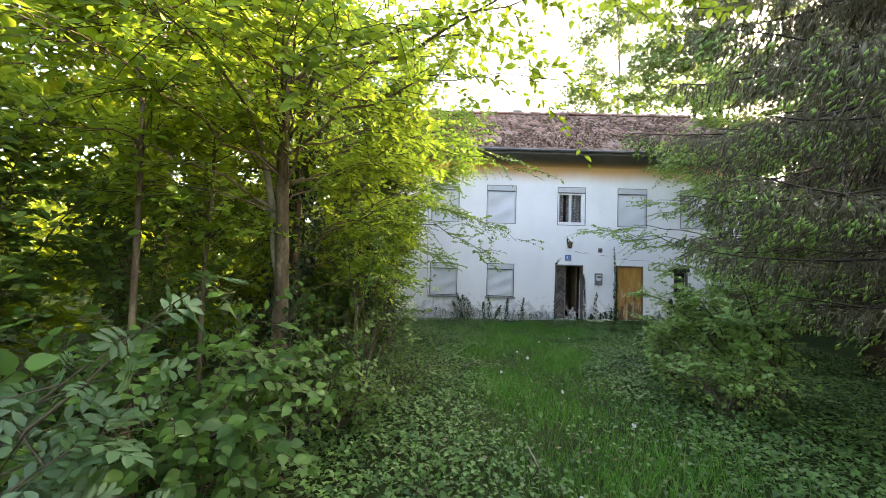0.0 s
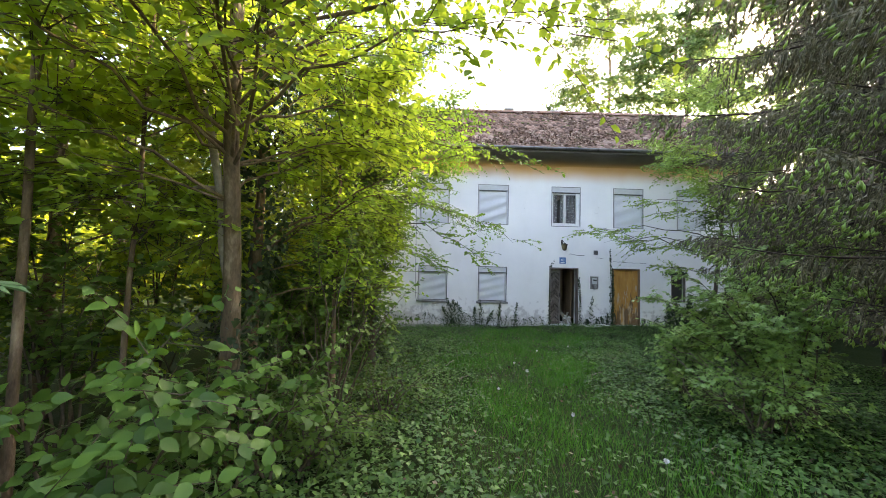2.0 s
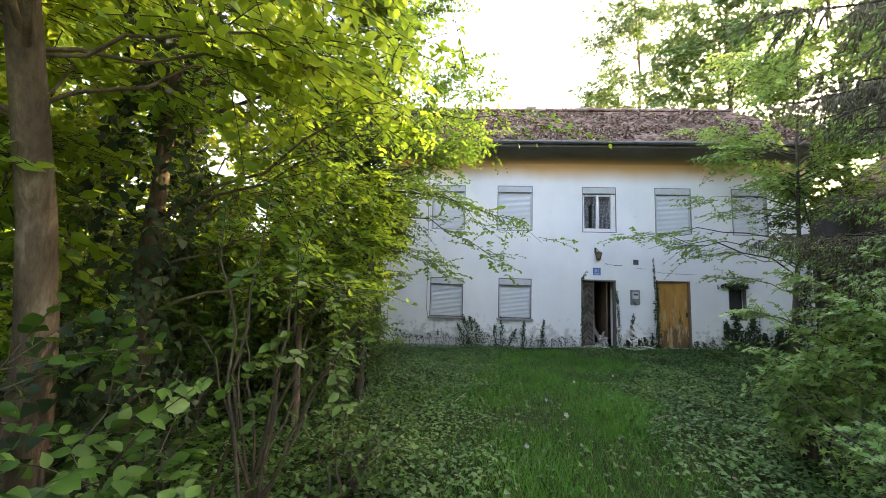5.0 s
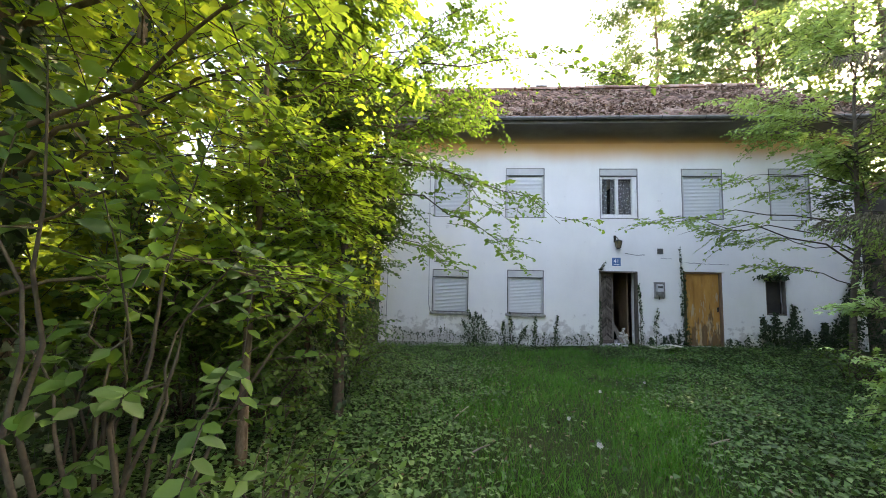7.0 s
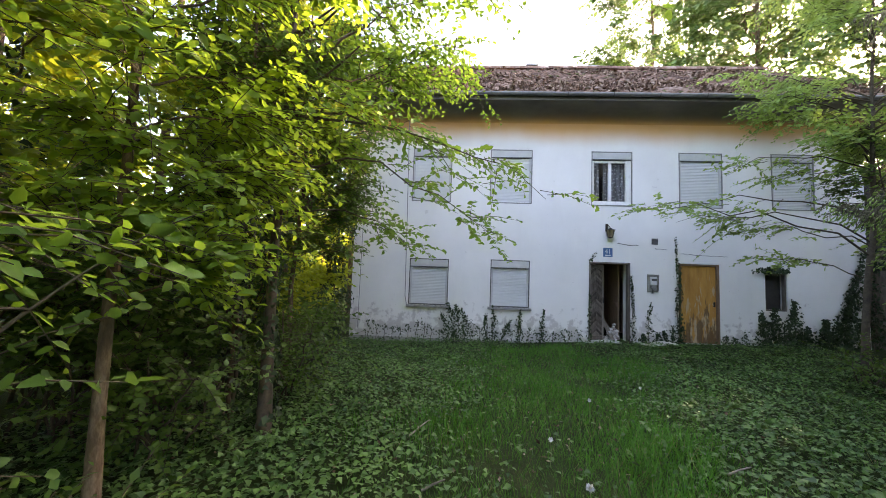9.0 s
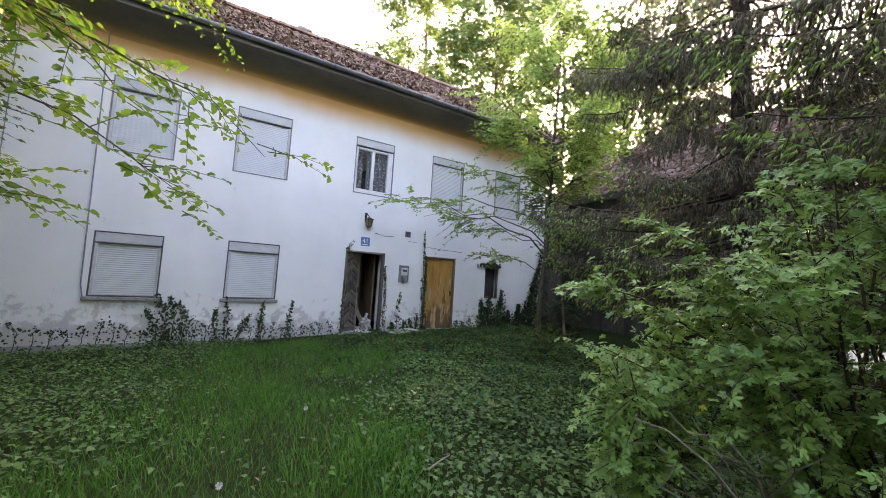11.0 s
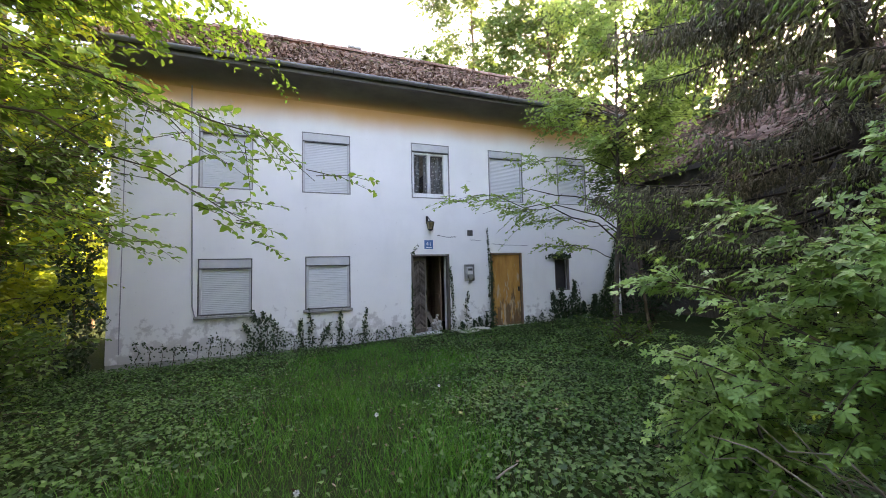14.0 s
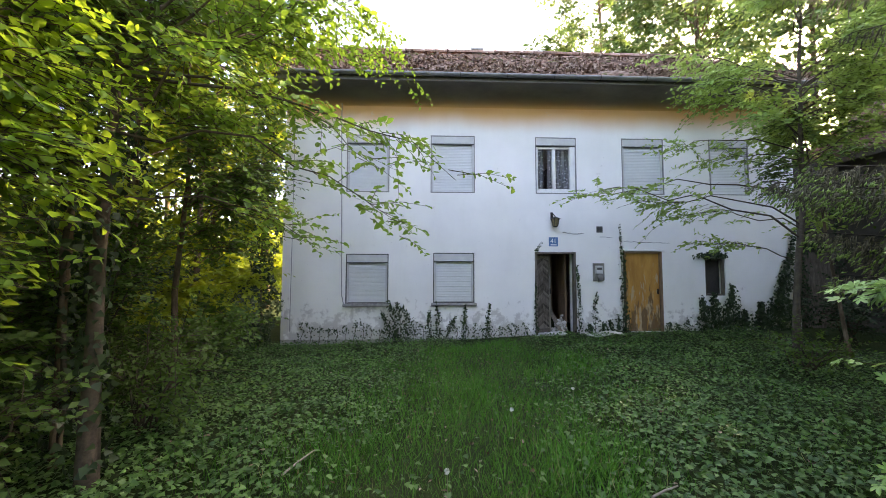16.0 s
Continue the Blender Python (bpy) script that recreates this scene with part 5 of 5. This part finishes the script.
shrub("low bramble with five-fingered leaves under the spruce", 4.15, -8.85, 0.8, 0.5, 0.5, 150, 0.068, M_LEAF_ROSE, 413, "five", ends=[(3.75, -8.6, 0.6)], count=8)
shrub("low shrub beside the small tree", 7.6, -3.4, 0.7, 0.6, 0.5, 80, 0.06, M_LEAF_MID, 414)
shrub("dark ivy bush against the barn", 10.6, -1.4, 1.3, 0.7, 0.6, 150, 0.07, M_IVY, 415)


def spruce(label, x, y, h, reach, low, seed, step=0.45, per=7, taper=0.8, shoots=4.5, skirt=1.0, gap=None, extra=()):
    """A spruce: sagging boughs whose side branchlets hang in curtains of needled strands, with light new tips on the lower boughs.
    skirt: how far the lowest boughs reach; gap: two angles and two heights between which it is bare; extra: angle, height and length of single boughs."""
    r = np.random.default_rng(seed)
    bz = float(ground_z(x, y)) - 0.05
    top = thing("spruce", (x, y, bz + 0.05), label, "tree")
    part("trunk", tube_mesh("trunk", [(np.array([(x, y, bz + h * k) for k in np.linspace(0, 1, 10)]), np.linspace(0.2, 0.02, 10))], 9), M_SPRUCEBARK, top)
    lines, P, D, S, HP, HD, HS, tp, td = [], [], [], [], [], [], [], [], []
    boughs = [(radians(a), zz, L) for a, zz, L in extra]
    z = low
    while z < h - 0.4:
        turn = r.uniform(0, 2 * np.pi)
        many = per if z < 8 else max(4, per - 2)
        for j in range(many):
            a = (turn + (j + r.uniform(-0.3, 0.3)) * 2 * np.pi / many) % (2 * np.pi)
            L = reach * (1 - z / h) ** taper * r.uniform(0.72, 1.06) * float(np.interp(z, [low, low + 2], [skirt, 1])) + 0.15
            if gap is None or not (radians(gap[0]) < a < radians(gap[1]) and gap[2] < z < gap[3]):
                boughs.append((a, z + r.normal(0, 0.10), L))
        z += (step if z < 8 else 0.6) * r.uniform(0.75, 1.3)
    for a, zz, L in boughs:
        out = np.array([math.cos(a), math.sin(a), 0])
        across = np.cross(out, [0, 0, 1.0])
        q = np.linspace(0, 1, 9)
        sag = r.uniform(0.24, 0.40)
        p = np.array([x, y, bz + zz]) + out * (L * q)[:, None] + across * (r.normal(0, 0.08) * L * q ** 2)[:, None]
        p[:, 2] += -sag * L * q + 0.6 * sag * L * q ** 3
        p += r.normal(0, 0.012, p.shape)
        p[:, 2] = np.maximum(p[:, 2], bz + 0.15)
        lines.append((p, np.linspace(0.010 + 0.006 * L, 0.004, 9)))
        m = (int(11 * L) + 5) if zz < 8 else (int(6 * L) + 4)
        u = np.linspace(0.22, 1.0, m) + r.normal(0, 0.015, m)
        root = np.stack([np.interp(u, q, p[:, c]) for c in range(3)], 1)
        side = across * np.where(np.arange(m) % 2, 1, -1)[:, None]
        w = unit(side * 0.8 + out * 0.6 + np.array([0, 0, -0.18]) + r.normal(0, 0.10, (m, 3)))
        ln = (0.14 + 0.52 * np.sqrt(np.clip(1 - u, 0, 1))) * r.uniform(0.75, 1.2, m)
        lines += [(np.stack([b, b + d * e * 0.5 - [0, 0, 0.06 * e], b + d * e - [0, 0, 0.28 * e]]), np.array([0.006, 0.004, 0.002])) for b, d, e in zip(root[::2], w[::2], ln[::2])]
        n = 6 if zz < 6 else 4
        v = np.linspace(0.18, 1, n)[None] + r.normal(0, 0.04, (m, n))
        pp = root[:, None] + w[:, None] * (v * ln[:, None])[..., None]
        pp[..., 2] -= 0.28 * ln[:, None] * v ** 2
        # strands hang from the branchlets, longest in the bough's middle
        long = (0.10 + 0.17 * np.sin(np.pi * np.clip(u, 0, 1)) ** 0.7)[:, None] * r.uniform(0.5, 1.25, (m, n)) * (1.1 - 0.45 * v)
        hang = unit(np.array([0, 0, -1.0]) + 0.22 * w[:, None] + 0.12 * out + r.normal(0, 0.10, (m, n, 3)))
        HP.append(pp.reshape(-1, 3))
        HD.append(hang.reshape(-1, 3))
        HS.append(long.ravel())
        for c in (0.0, 0.45) if zz < 5 else (0.2,):
            P.append((pp + hang * (c * long)[..., None]).reshape(-1, 3))
            D.append((hang + r.normal(0, 0.12, hang.shape)).reshape(-1, 3))
            S.append(((0.58 if zz < 5 else 0.85) * long).ravel())
        if zz < 5:
            P.append(pp.reshape(-1, 3))
            D.append((np.repeat(w[:, None], n, 1) + np.array([0, 0, -0.3]) + r.normal(0, 0.2, (m, n, 3))).reshape(-1, 3))
            S.append(r.uniform(0.09, 0.15, m * n))
        if zz < shoots:
            ends = u > 0.45
            tp += [p[-1], *pp[ends, -1], *(pp + hang * long[..., None])[ends, ::2].reshape(-1, 3)]
            td += [out + [0, 0, -0.3], *(w[ends] * 0.8 + out * 0.4 + [0, 0, -0.5]), *(hang[ends, ::2] + 0.35 * out).reshape(-1, 3)]
        else:
            tp.append(p[-1])
            td.append(out + [0, 0, -0.3])
    P, D, S = np.concatenate(P), np.concatenate(D), np.concatenate(S)
    keep = P[:, 2] > bz + 0.1
    P, D, S = P[keep], D[keep], S[keep]
    HP, HD, HS = np.concatenate(HP), np.concatenate(HD), np.concatenate(HS)
    keep = HP[:, 2] > bz + 0.35
    part("branchlet_work", leaf_mesh("branchlet_work", HP[keep], HD[keep], r.normal(0, 1, (keep.sum(), 3)), HS[keep], "finger"), M_NEEDLE, top, "drooping grey-green branchlets", kind="stuff")
    part("bough_work", tube_mesh("bough_work", lines, 4), M_SPRUCEBARK, top, kind="stuff")
    part("needles", leaf_mesh("needles", P, D, r.normal(0, 1, P.shape), S, "sprig"), M_NEEDLE, top, kind="stuff")
    tp, td = np.array(tp), np.array(td)
    n = 2
    tp, td = np.repeat(tp, n, 0) + r.normal(0, 0.022, (len(tp) * n, 3)), np.repeat(td, n, 0) + r.normal(0, 0.35, (len(td) * n, 3))
    part("new_growth", leaf_mesh("new_shoots", tp, td, r.normal(0, 1, tp.shape), r.uniform(0.045, 0.085, len(tp)), "tip"), M_SHOOT, top, "light green new shoots", kind="stuff")


spruce("tall dark spruce with drooping boughs and light green tips", 6.35, -10.45, 16.0, 3.9, 1.9, 501, step=0.50, per=9, taper=0.5, skirt=0.78,
       extra=[(147, 5.1, 3.3), (148, 5.8, 3.3), (140, 6.5, 3.2), (153, 4.5, 3.3), (136, 5.4, 3.1), (160, 5.5, 3.2), (143, 7.2, 3.1), (156, 6.3, 3.2)])
spruce("tall dark spruce with hanging grey-green branches", 8.7, -6.3, 13.0, 2.9, 1.9, 502, step=0.50, per=9, taper=0.6, shoots=3.4, gap=(112, 168, 2.6, 4.7),
       extra=[(143, 3.05, 3.2), (154, 3.1, 3.0), (132, 3.1, 2.9), (165, 2.8, 2.7), (121, 3.2, 2.7), (150, 5.4, 2.9), (138, 5.5, 2.8), (162, 5.3, 2.8)])
spruce("tall dark spruce beside the barn", 9.8, -8.6, 12.0, 2.6, 0.8, 503, step=0.8, per=5, shoots=1.5)


# ---- grass, ivy cover and small plants ----
def in_grass(x, y):
    """1 inside the mown-looking strip that leads to the door, 0 in the ivy."""
    mid = np.interp(y, [-14, -10.5, -8, -6, -4, -2, -1.2], [2.1, 2.15, 2.2, 2.25, 2.7, 3.15, 3.3])
    half = np.interp(y, [-14, -10.5, -8, -6, -4, -2, -1.2], [0.9, 0.9, 1.2, 1.2, 1.4, 1.5, 1.0])
    edge = 0.16 * np.sin(1.9 * y) + 0.12 * np.sin(4.3 * y + 1.3)
    return 1 / (1 + np.exp((np.abs(x - mid) - half - edge) / 0.26))


def scatter(r, n, x0, x1, y0, y1):
    return r.uniform(x0, x1, n), r.uniform(y0, y1, n)


r = np.random.default_rng(60)
x, y = scatter(r, 230000, -0.9, 6.6, -13.5, -0.8)
keep = r.random(len(x)) < np.maximum(in_grass(x, y), 0.10 * (x > 2.6)) * np.clip(0.5 + 0.5 * np.array([noise.noise((a * 1.3, b * 1.3, 1.0)) for a, b in zip(x, y)]) + 0.15, 0.15, 1)
x, y = x[keep], y[keep]
n = len(x)
a = r.uniform(0, 2 * np.pi, n)
tall = 0.07 + 0.11 * np.clip(0.5 + np.array([noise.noise((p * 0.8, q * 0.8, 7.0)) for p, q in zip(x, y)]), 0, 1.2)
way = np.stack([0.55 * np.cos(a), 0.55 * np.sin(a), np.ones(n)], 1) + r.normal(0, 0.15, (n, 3))
pos = np.stack([x, y, ground_z(x, y) - 0.01], 1)
tagged(part("grass", leaf_mesh("grass", pos, way, np.stack([-np.cos(a), -np.sin(a), np.full(n, 0.4)], 1), tall * r.uniform(0.6, 1.4, n), "blade"), M_GRASS), "lush green grass strip leading to the door", "grass", kind="stuff")
m = r.random(n) < 0.06
tagged(part("dry_grass", leaf_mesh("dry_grass", pos[m] + r.normal(0, 0.03, (m.sum(), 3)) * [1, 1, 0], way[m] * [1.6, 1.6, 1], -way[m], tall[m] * r.uniform(0.7, 1.3, m.sum()), "blade"), M_DRYGRASS), "pale dry blades among the grass", "grass", kind="stuff")

x, y = scatter(r, 205000, -2.6, 9.6, -15.8, -0.25)
near = np.exp(-np.hypot(x - 2, y + 8) / 7)
keep = (r.random(len(x)) > in_grass(x, y) * 0.97) & (r.random(len(x)) < (0.35 + near) * np.clip((y + 15.8) / 2.2, 0, 1))
x, y = x[keep], y[keep]
n = len(x)
h = np.array([noise.noise((p * 1.7, q * 1.7, 3.0)) for p, q in zip(x, y)])
pos = np.stack([x, y, ground_z(x, y) + 0.03 + np.clip(0.10 + 0.10 * h, 0, 0.3) * r.random(n)], 1)
face = np.array([0, 0, 1.0]) + r.normal(0, 0.42, (n, 3))
way = r.normal(0, 1, (n, 3)) * [1, 1, 0.25] + [0, 0, -0.15]
near, size = (y < -4.5) & (x < 6), r.uniform(0.026, 0.058, n)
tagged(part("ground_ivy", leaf_mesh("ground_ivy", pos[near], way[near], face[near], size[near], "lobed"), M_COVER), "dense carpet of ivy leaves over the yard", "ivy", kind="stuff")
tagged(part("ground_ivy", leaf_mesh("ground_ivy", pos[~near], way[~near], face[~near], 1.1 * size[~near], "kite"), M_COVER), "dense carpet of ivy leaves before the house", "ivy", kind="stuff")
n = 1800
x, y = scatter(r, n, -2, 6, -13, -1)
tagged(part("fallen_leaves", leaf_mesh("fallen_leaves", np.stack([x, y, ground_z(x, y) + r.uniform(0.01, 0.05, n)], 1), r.normal(0, 1, (n, 3)) * [1, 1, 0.2], np.array([0, 0, 1.0]) + r.normal(0, 0.5, (n, 3)), r.uniform(0.03, 0.06, n), "kite"), M_LITTER), "scattered dry leaves on the ground", "leaves", kind="stuff")


def dandelion(x, y, h, puff):
    z = float(ground_z(x, y))
    t = thing("dandelion", (x, y, z), "dandelion gone to seed in the grass", "plant", "dandelions in the grass")
    part("stalk", tube_mesh("stalk", [(np.array([(x, y, z - 0.02), (x + 0.008, y, z + h * 0.5), (x + 0.004, y + 0.01, z + h)]), np.full(3, 0.003))], 4), M_SHRUBSTALK, t)
    r = np.random.default_rng(int(abs(x) * 1000))
    v = unit(r.normal(0, 1, (60, 3)))
    c = np.array([x + 0.004, y + 0.01, z + h + (puff * 0.5)])
    part("seed_head", leaf_mesh("seed_head", np.repeat(c[None], 60, 0), v, r.normal(0, 1, (60, 3)), np.full(60, puff), "kite"), M_FLUFF, t, "white fluffy seed head")


M_SHRUBSTALK = plain("green_stalk", [(0.3, (0.10, 0.15, 0.05)), (0.7, (0.18, 0.22, 0.08))], 20, 0.7)
for x, y, h, p in ((2.13, -7.17, 0.26, 0.028), (2.1, -6.35, 0.20, 0.022), (2.75, -5.3, 0.22, 0.022), (2.2, -8.9, 0.24, 0.024), (3.6, -4.6, 0.2, 0.02), (1.6, -7.9, 0.2, 0.022), (2.6, -9.8, 0.22, 0.024), (1.7, -11.0, 0.2, 0.024)):
    dandelion(x, y, h, p)
for k, (x, y, a, l) in enumerate(((0.95, -6.05, 60, 0.30), (1.15, -6.9, 20, 0.16), (1.6, -10.3, 100, 0.25), (3.4, -6.4, 10, 0.2))):
    z = float(ground_z(x, y)) + 0.06
    t = thing("twig", (x, y, z), "short pale dead twig lying in the grass", "twig")
    c, s = math.cos(radians(a)), math.sin(radians(a))
    part("stick", tube_mesh("stick", [(np.array([(x, y, z), (x + 0.5 * l * c, y + 0.5 * l * s, z + 0.03), (x + l * c, y + l * s, z + 0.05)]), np.array([0.009, 0.008, 0.004]))], 5), M_DEADTWIG, t)


# ---- climbing ivy on the facade ----
def wall_ivy(stems, n, seed, width=0.06, size=0.055, y=-0.01):
    """Ivy climbing a wall: thin stems, each a list of (x, z), with leaves along them."""
    r = np.random.default_rng(seed)
    t = thing("ivy", (stems[0][0][0], y, 0.05), "dark ivy climbing the white plaster wall", "ivy", "ivy on the facade")
    lines, P = [], []
    n, size = int(1.5 * n), 0.8 * size
    per = max(4, n // len(stems))
    for st in stems:
        st = np.array(st, float)
        if st[0, 1] < 0.1:
            st[0, 1] = float(ground_z(st[0, 0], y)) - 0.03
        k, u = np.linspace(0, 1, len(st)), np.linspace(0, 1, 9)
        p = np.stack([np.interp(u, k, st[:, 0]) + r.normal(0, 0.012, 9), np.full(9, y - 0.008), np.interp(u, k, st[:, 1])], 1)
        lines.append((p, np.linspace(0.007, 0.003, 9)))
        v = r.random(per) ** 1.15
        q = np.stack([np.interp(v, u, p[:, c]) for c in range(3)], 1)
        q[:, 0] += r.normal(0, width, per) * (1.15 - v)
        q[:, 1] -= r.uniform(0.01, 0.07, per)
        q[:, 2] += r.normal(0, 0.03, per)
        P.append(q)
    P = np.concatenate(P)
    m = len(P)
    part("stem_work", tube_mesh("stem_work", lines, 4), M_TWIG, t, kind="stuff")
    part("leaves", leaf_mesh("leaves", P, r.normal(0, 1, (m, 3)) * [1, 0.3, 1] + [0, -0.2, -0.4], np.array([0, -1.0, 0.35]) + r.normal(0, 0.4, (m, 3)), size * r.uniform(0.6, 1.25, m), "lobed"), M_IVY, t)


t = thing("dead_branches", (4.8, -7.9, 0.2), "tangle of bare dead twigs under the shrub", "branches")
rr = np.random.default_rng(77)
for k in range(26):
    p0 = np.array([4.75 + rr.normal(0, 0.3), -8.0 + rr.normal(0, 0.25), float(ground_z(4.8, -8.0)) - 0.02])
    p1 = p0 + np.array([rr.normal(-0.45, 0.4), rr.normal(0.2, 0.4), rr.uniform(0.3, 0.95)])
    part("dead_branch", tube_mesh("dead_branch", [(bend(p0, p1, 0.12, 7, rr, 0.03), np.linspace(0.009, 0.002, 7))], 4), M_DEADTWIG, t)
wall_ivy([[(1.25, 0), (1.15, 0.5), (1.0, 0.86)], [(1.3, 0), (1.3, 0.45), (1.2, 0.82)], [(1.45, 0), (1.5, 0.4), (1.35, 0.75)], [(1.1, 0), (1.0, 0.3), (0.85, 0.6)]], 420, 1, 0.10)
wall_ivy([[(2.15, 0), (2.18, 0.5), (2.12, 0.84)], [(2.05, 0), (1.95, 0.35), (1.98, 0.6)]], 150, 2, 0.055)
wall_ivy([[(2.78, 0), (2.8, 0.4), (2.84, 0.80)]], 85, 3, 0.05)
wall_ivy([[(3.33, 0), (3.35, 0.4), (3.40, 0.80)]], 80, 4, 0.05)
wall_ivy([[(2.35, 0), (2.45, 0.3), (2.6, 0.5)]], 50, 5, 0.05)
wall_ivy([[(x, 0), (x + 0.05, 0.18), (x + 0.08 * math.sin(x * 9), 0.28 + 0.10 * math.sin(x * 5))] for x in np.arange(-1.0, 4.4, 0.2)], 620, 6, 0.09, 0.05, -0.03)
wall_ivy([[(4.50, 0.05), (4.52, 0.5), (4.51, 1.0), (4.5, 1.3)]], 80, 7, 0.03, 0.05)
wall_ivy([[(4.52, 2.03), (4.60, 2.15), (4.66, 2.30)]], 16, 8, 0.02, 0.05)
wall_ivy([[(5.56, 0.05), (5.55, 0.7), (5.52, 1.3), (5.51, 1.7)]], 130, 9, 0.04, 0.05)
wall_ivy([[(5.95, 0), (5.93, 0.6), (5.97, 1.08)], [(5.8, 0), (5.78, 0.3)], [(6.1, 0), (6.15, 0.35)], [(6.3, 0), (6.28, 0.4)], [(6.45, 0), (6.5, 0.5)]], 330, 10, 0.07)
wall_ivy([[(6.62, 0.05), (6.60, 0.8), (6.62, 1.5), (6.60, 2.1), (6.56, 2.68)], [(6.66, 0.05), (6.68, 1.0), (6.66, 1.9)]], 330, 11, 0.05)
wall_ivy([[(7.7, 0), (7.75, 0.35)], [(7.9, 0), (7.95, 0.3)], [(8.1, 0), (8.2, 0.4)]], 130, 12, 0.09)
wall_ivy([[(8.7, 0), (8.6, 0.5), (8.55, 0.9)], [(8.9, 0), (8.85, 0.6), (8.8, 1.05)], [(9.1, 0), (9.15, 0.5), (9.25, 1.0)], [(9.2, 0), (9.4, 0.5), (9.3, 1.25)], [(9.5, 0), (9.6, 0.6)], [(8.7, 1.92), (8.9, 1.98), (9.15, 1.95)]], 1500, 13, 0.15, 0.07)
wall_ivy([[(10.2, 0), (10.3, 0.6), (10.5, 1.2), (10.75, 2.0)], [(10.0, 0), (10.0, 0.8)], [(10.6, 0), (10.75, 0.9), (10.9, 2.6)], [(10.4, 0), (10.5, 0.8), (10.7, 1.5)]], 1600, 14, 0.14, 0.075)


def trunk_ivy(x, y, z0, z1, rad, n, seed, label):
    r = np.random.default_rng(seed)
    t = thing("ivy", (x, y, z0), label, "ivy")
    a, z = r.uniform(0, 2 * np.pi, n), r.uniform(z0, z1, n)
    q = rad * (1 + 0.5 * r.random(n)) * (1 + 0.35 * np.sin(z * 4 + x))
    P = np.stack([x + q * np.cos(a), y + q * np.sin(a), z], 1)
    o = np.stack([np.cos(a), np.sin(a), np.full(n, 0.3)], 1)
    part("stem", tube_mesh("stem", [(np.array([(x + 0.04 * math.sin(3 * k), y, k) for k in np.linspace(z0 - 0.1, z1, 9)]), np.full(9, 0.02))], 5), M_TWIG, t)
    part("leaves", leaf_mesh("leaves", P, r.normal(0, 0.7, (n, 3)) + [0, 0, -0.8], o + r.normal(0, 0.4, (n, 3)), r.uniform(0.04, 0.085, n), "lobed"), M_IVY, t)


trunk_ivy(-1.15, -8.85, 0.1, 4.6, 0.20, 2600, 31, "dense dark ivy wrapped round a leaning trunk")
trunk_ivy(-0.86, -9.6, 0.1, 1.5, 0.12, 260, 32, "ivy at the foot of the grey trunk")
trunk_ivy(-1.82, -0.3, -0.12, 5.0, 0.24, 4200, 33, "thick dark ivy column at the house corner")
trunk_ivy(-2.7, -6.6, 0.1, 5.0, 0.18, 1300, 34, "dark ivy wrapped round a thicket tree")
trunk_ivy(-0.39, -6.05, 0.1, 2.6, 0.07, 420, 35, "ivy climbing the forked tree")
trunk_ivy(-0.89, -5.75, 0.1, 3.4, 0.07, 420, 36, "ivy climbing a slim stem")
trunk_ivy(-2.2, -3.6, 0.1, 6.5, 0.20, 3000, 37, "thick dark ivy wrapped round a thicket tree")
trunk_ivy(-3.05, -3.45, 0.1, 7.0, 0.24, 3400, 38, "thick dark ivy column in the thicket")
wall_ivy([[(11.1, 0), (11.2, 1.2), (11.1, 3.0)], [(11.5, 0), (11.4, 1.0), (11.5, 2.6)], [(12.3, 0), (12.4, 1.4), (12.3, 3.2)], [(12.0, 2.1), (11.8, 2.3), (11.5, 2.2)]], 1000, 15, 0.16, 0.08, 0.27)
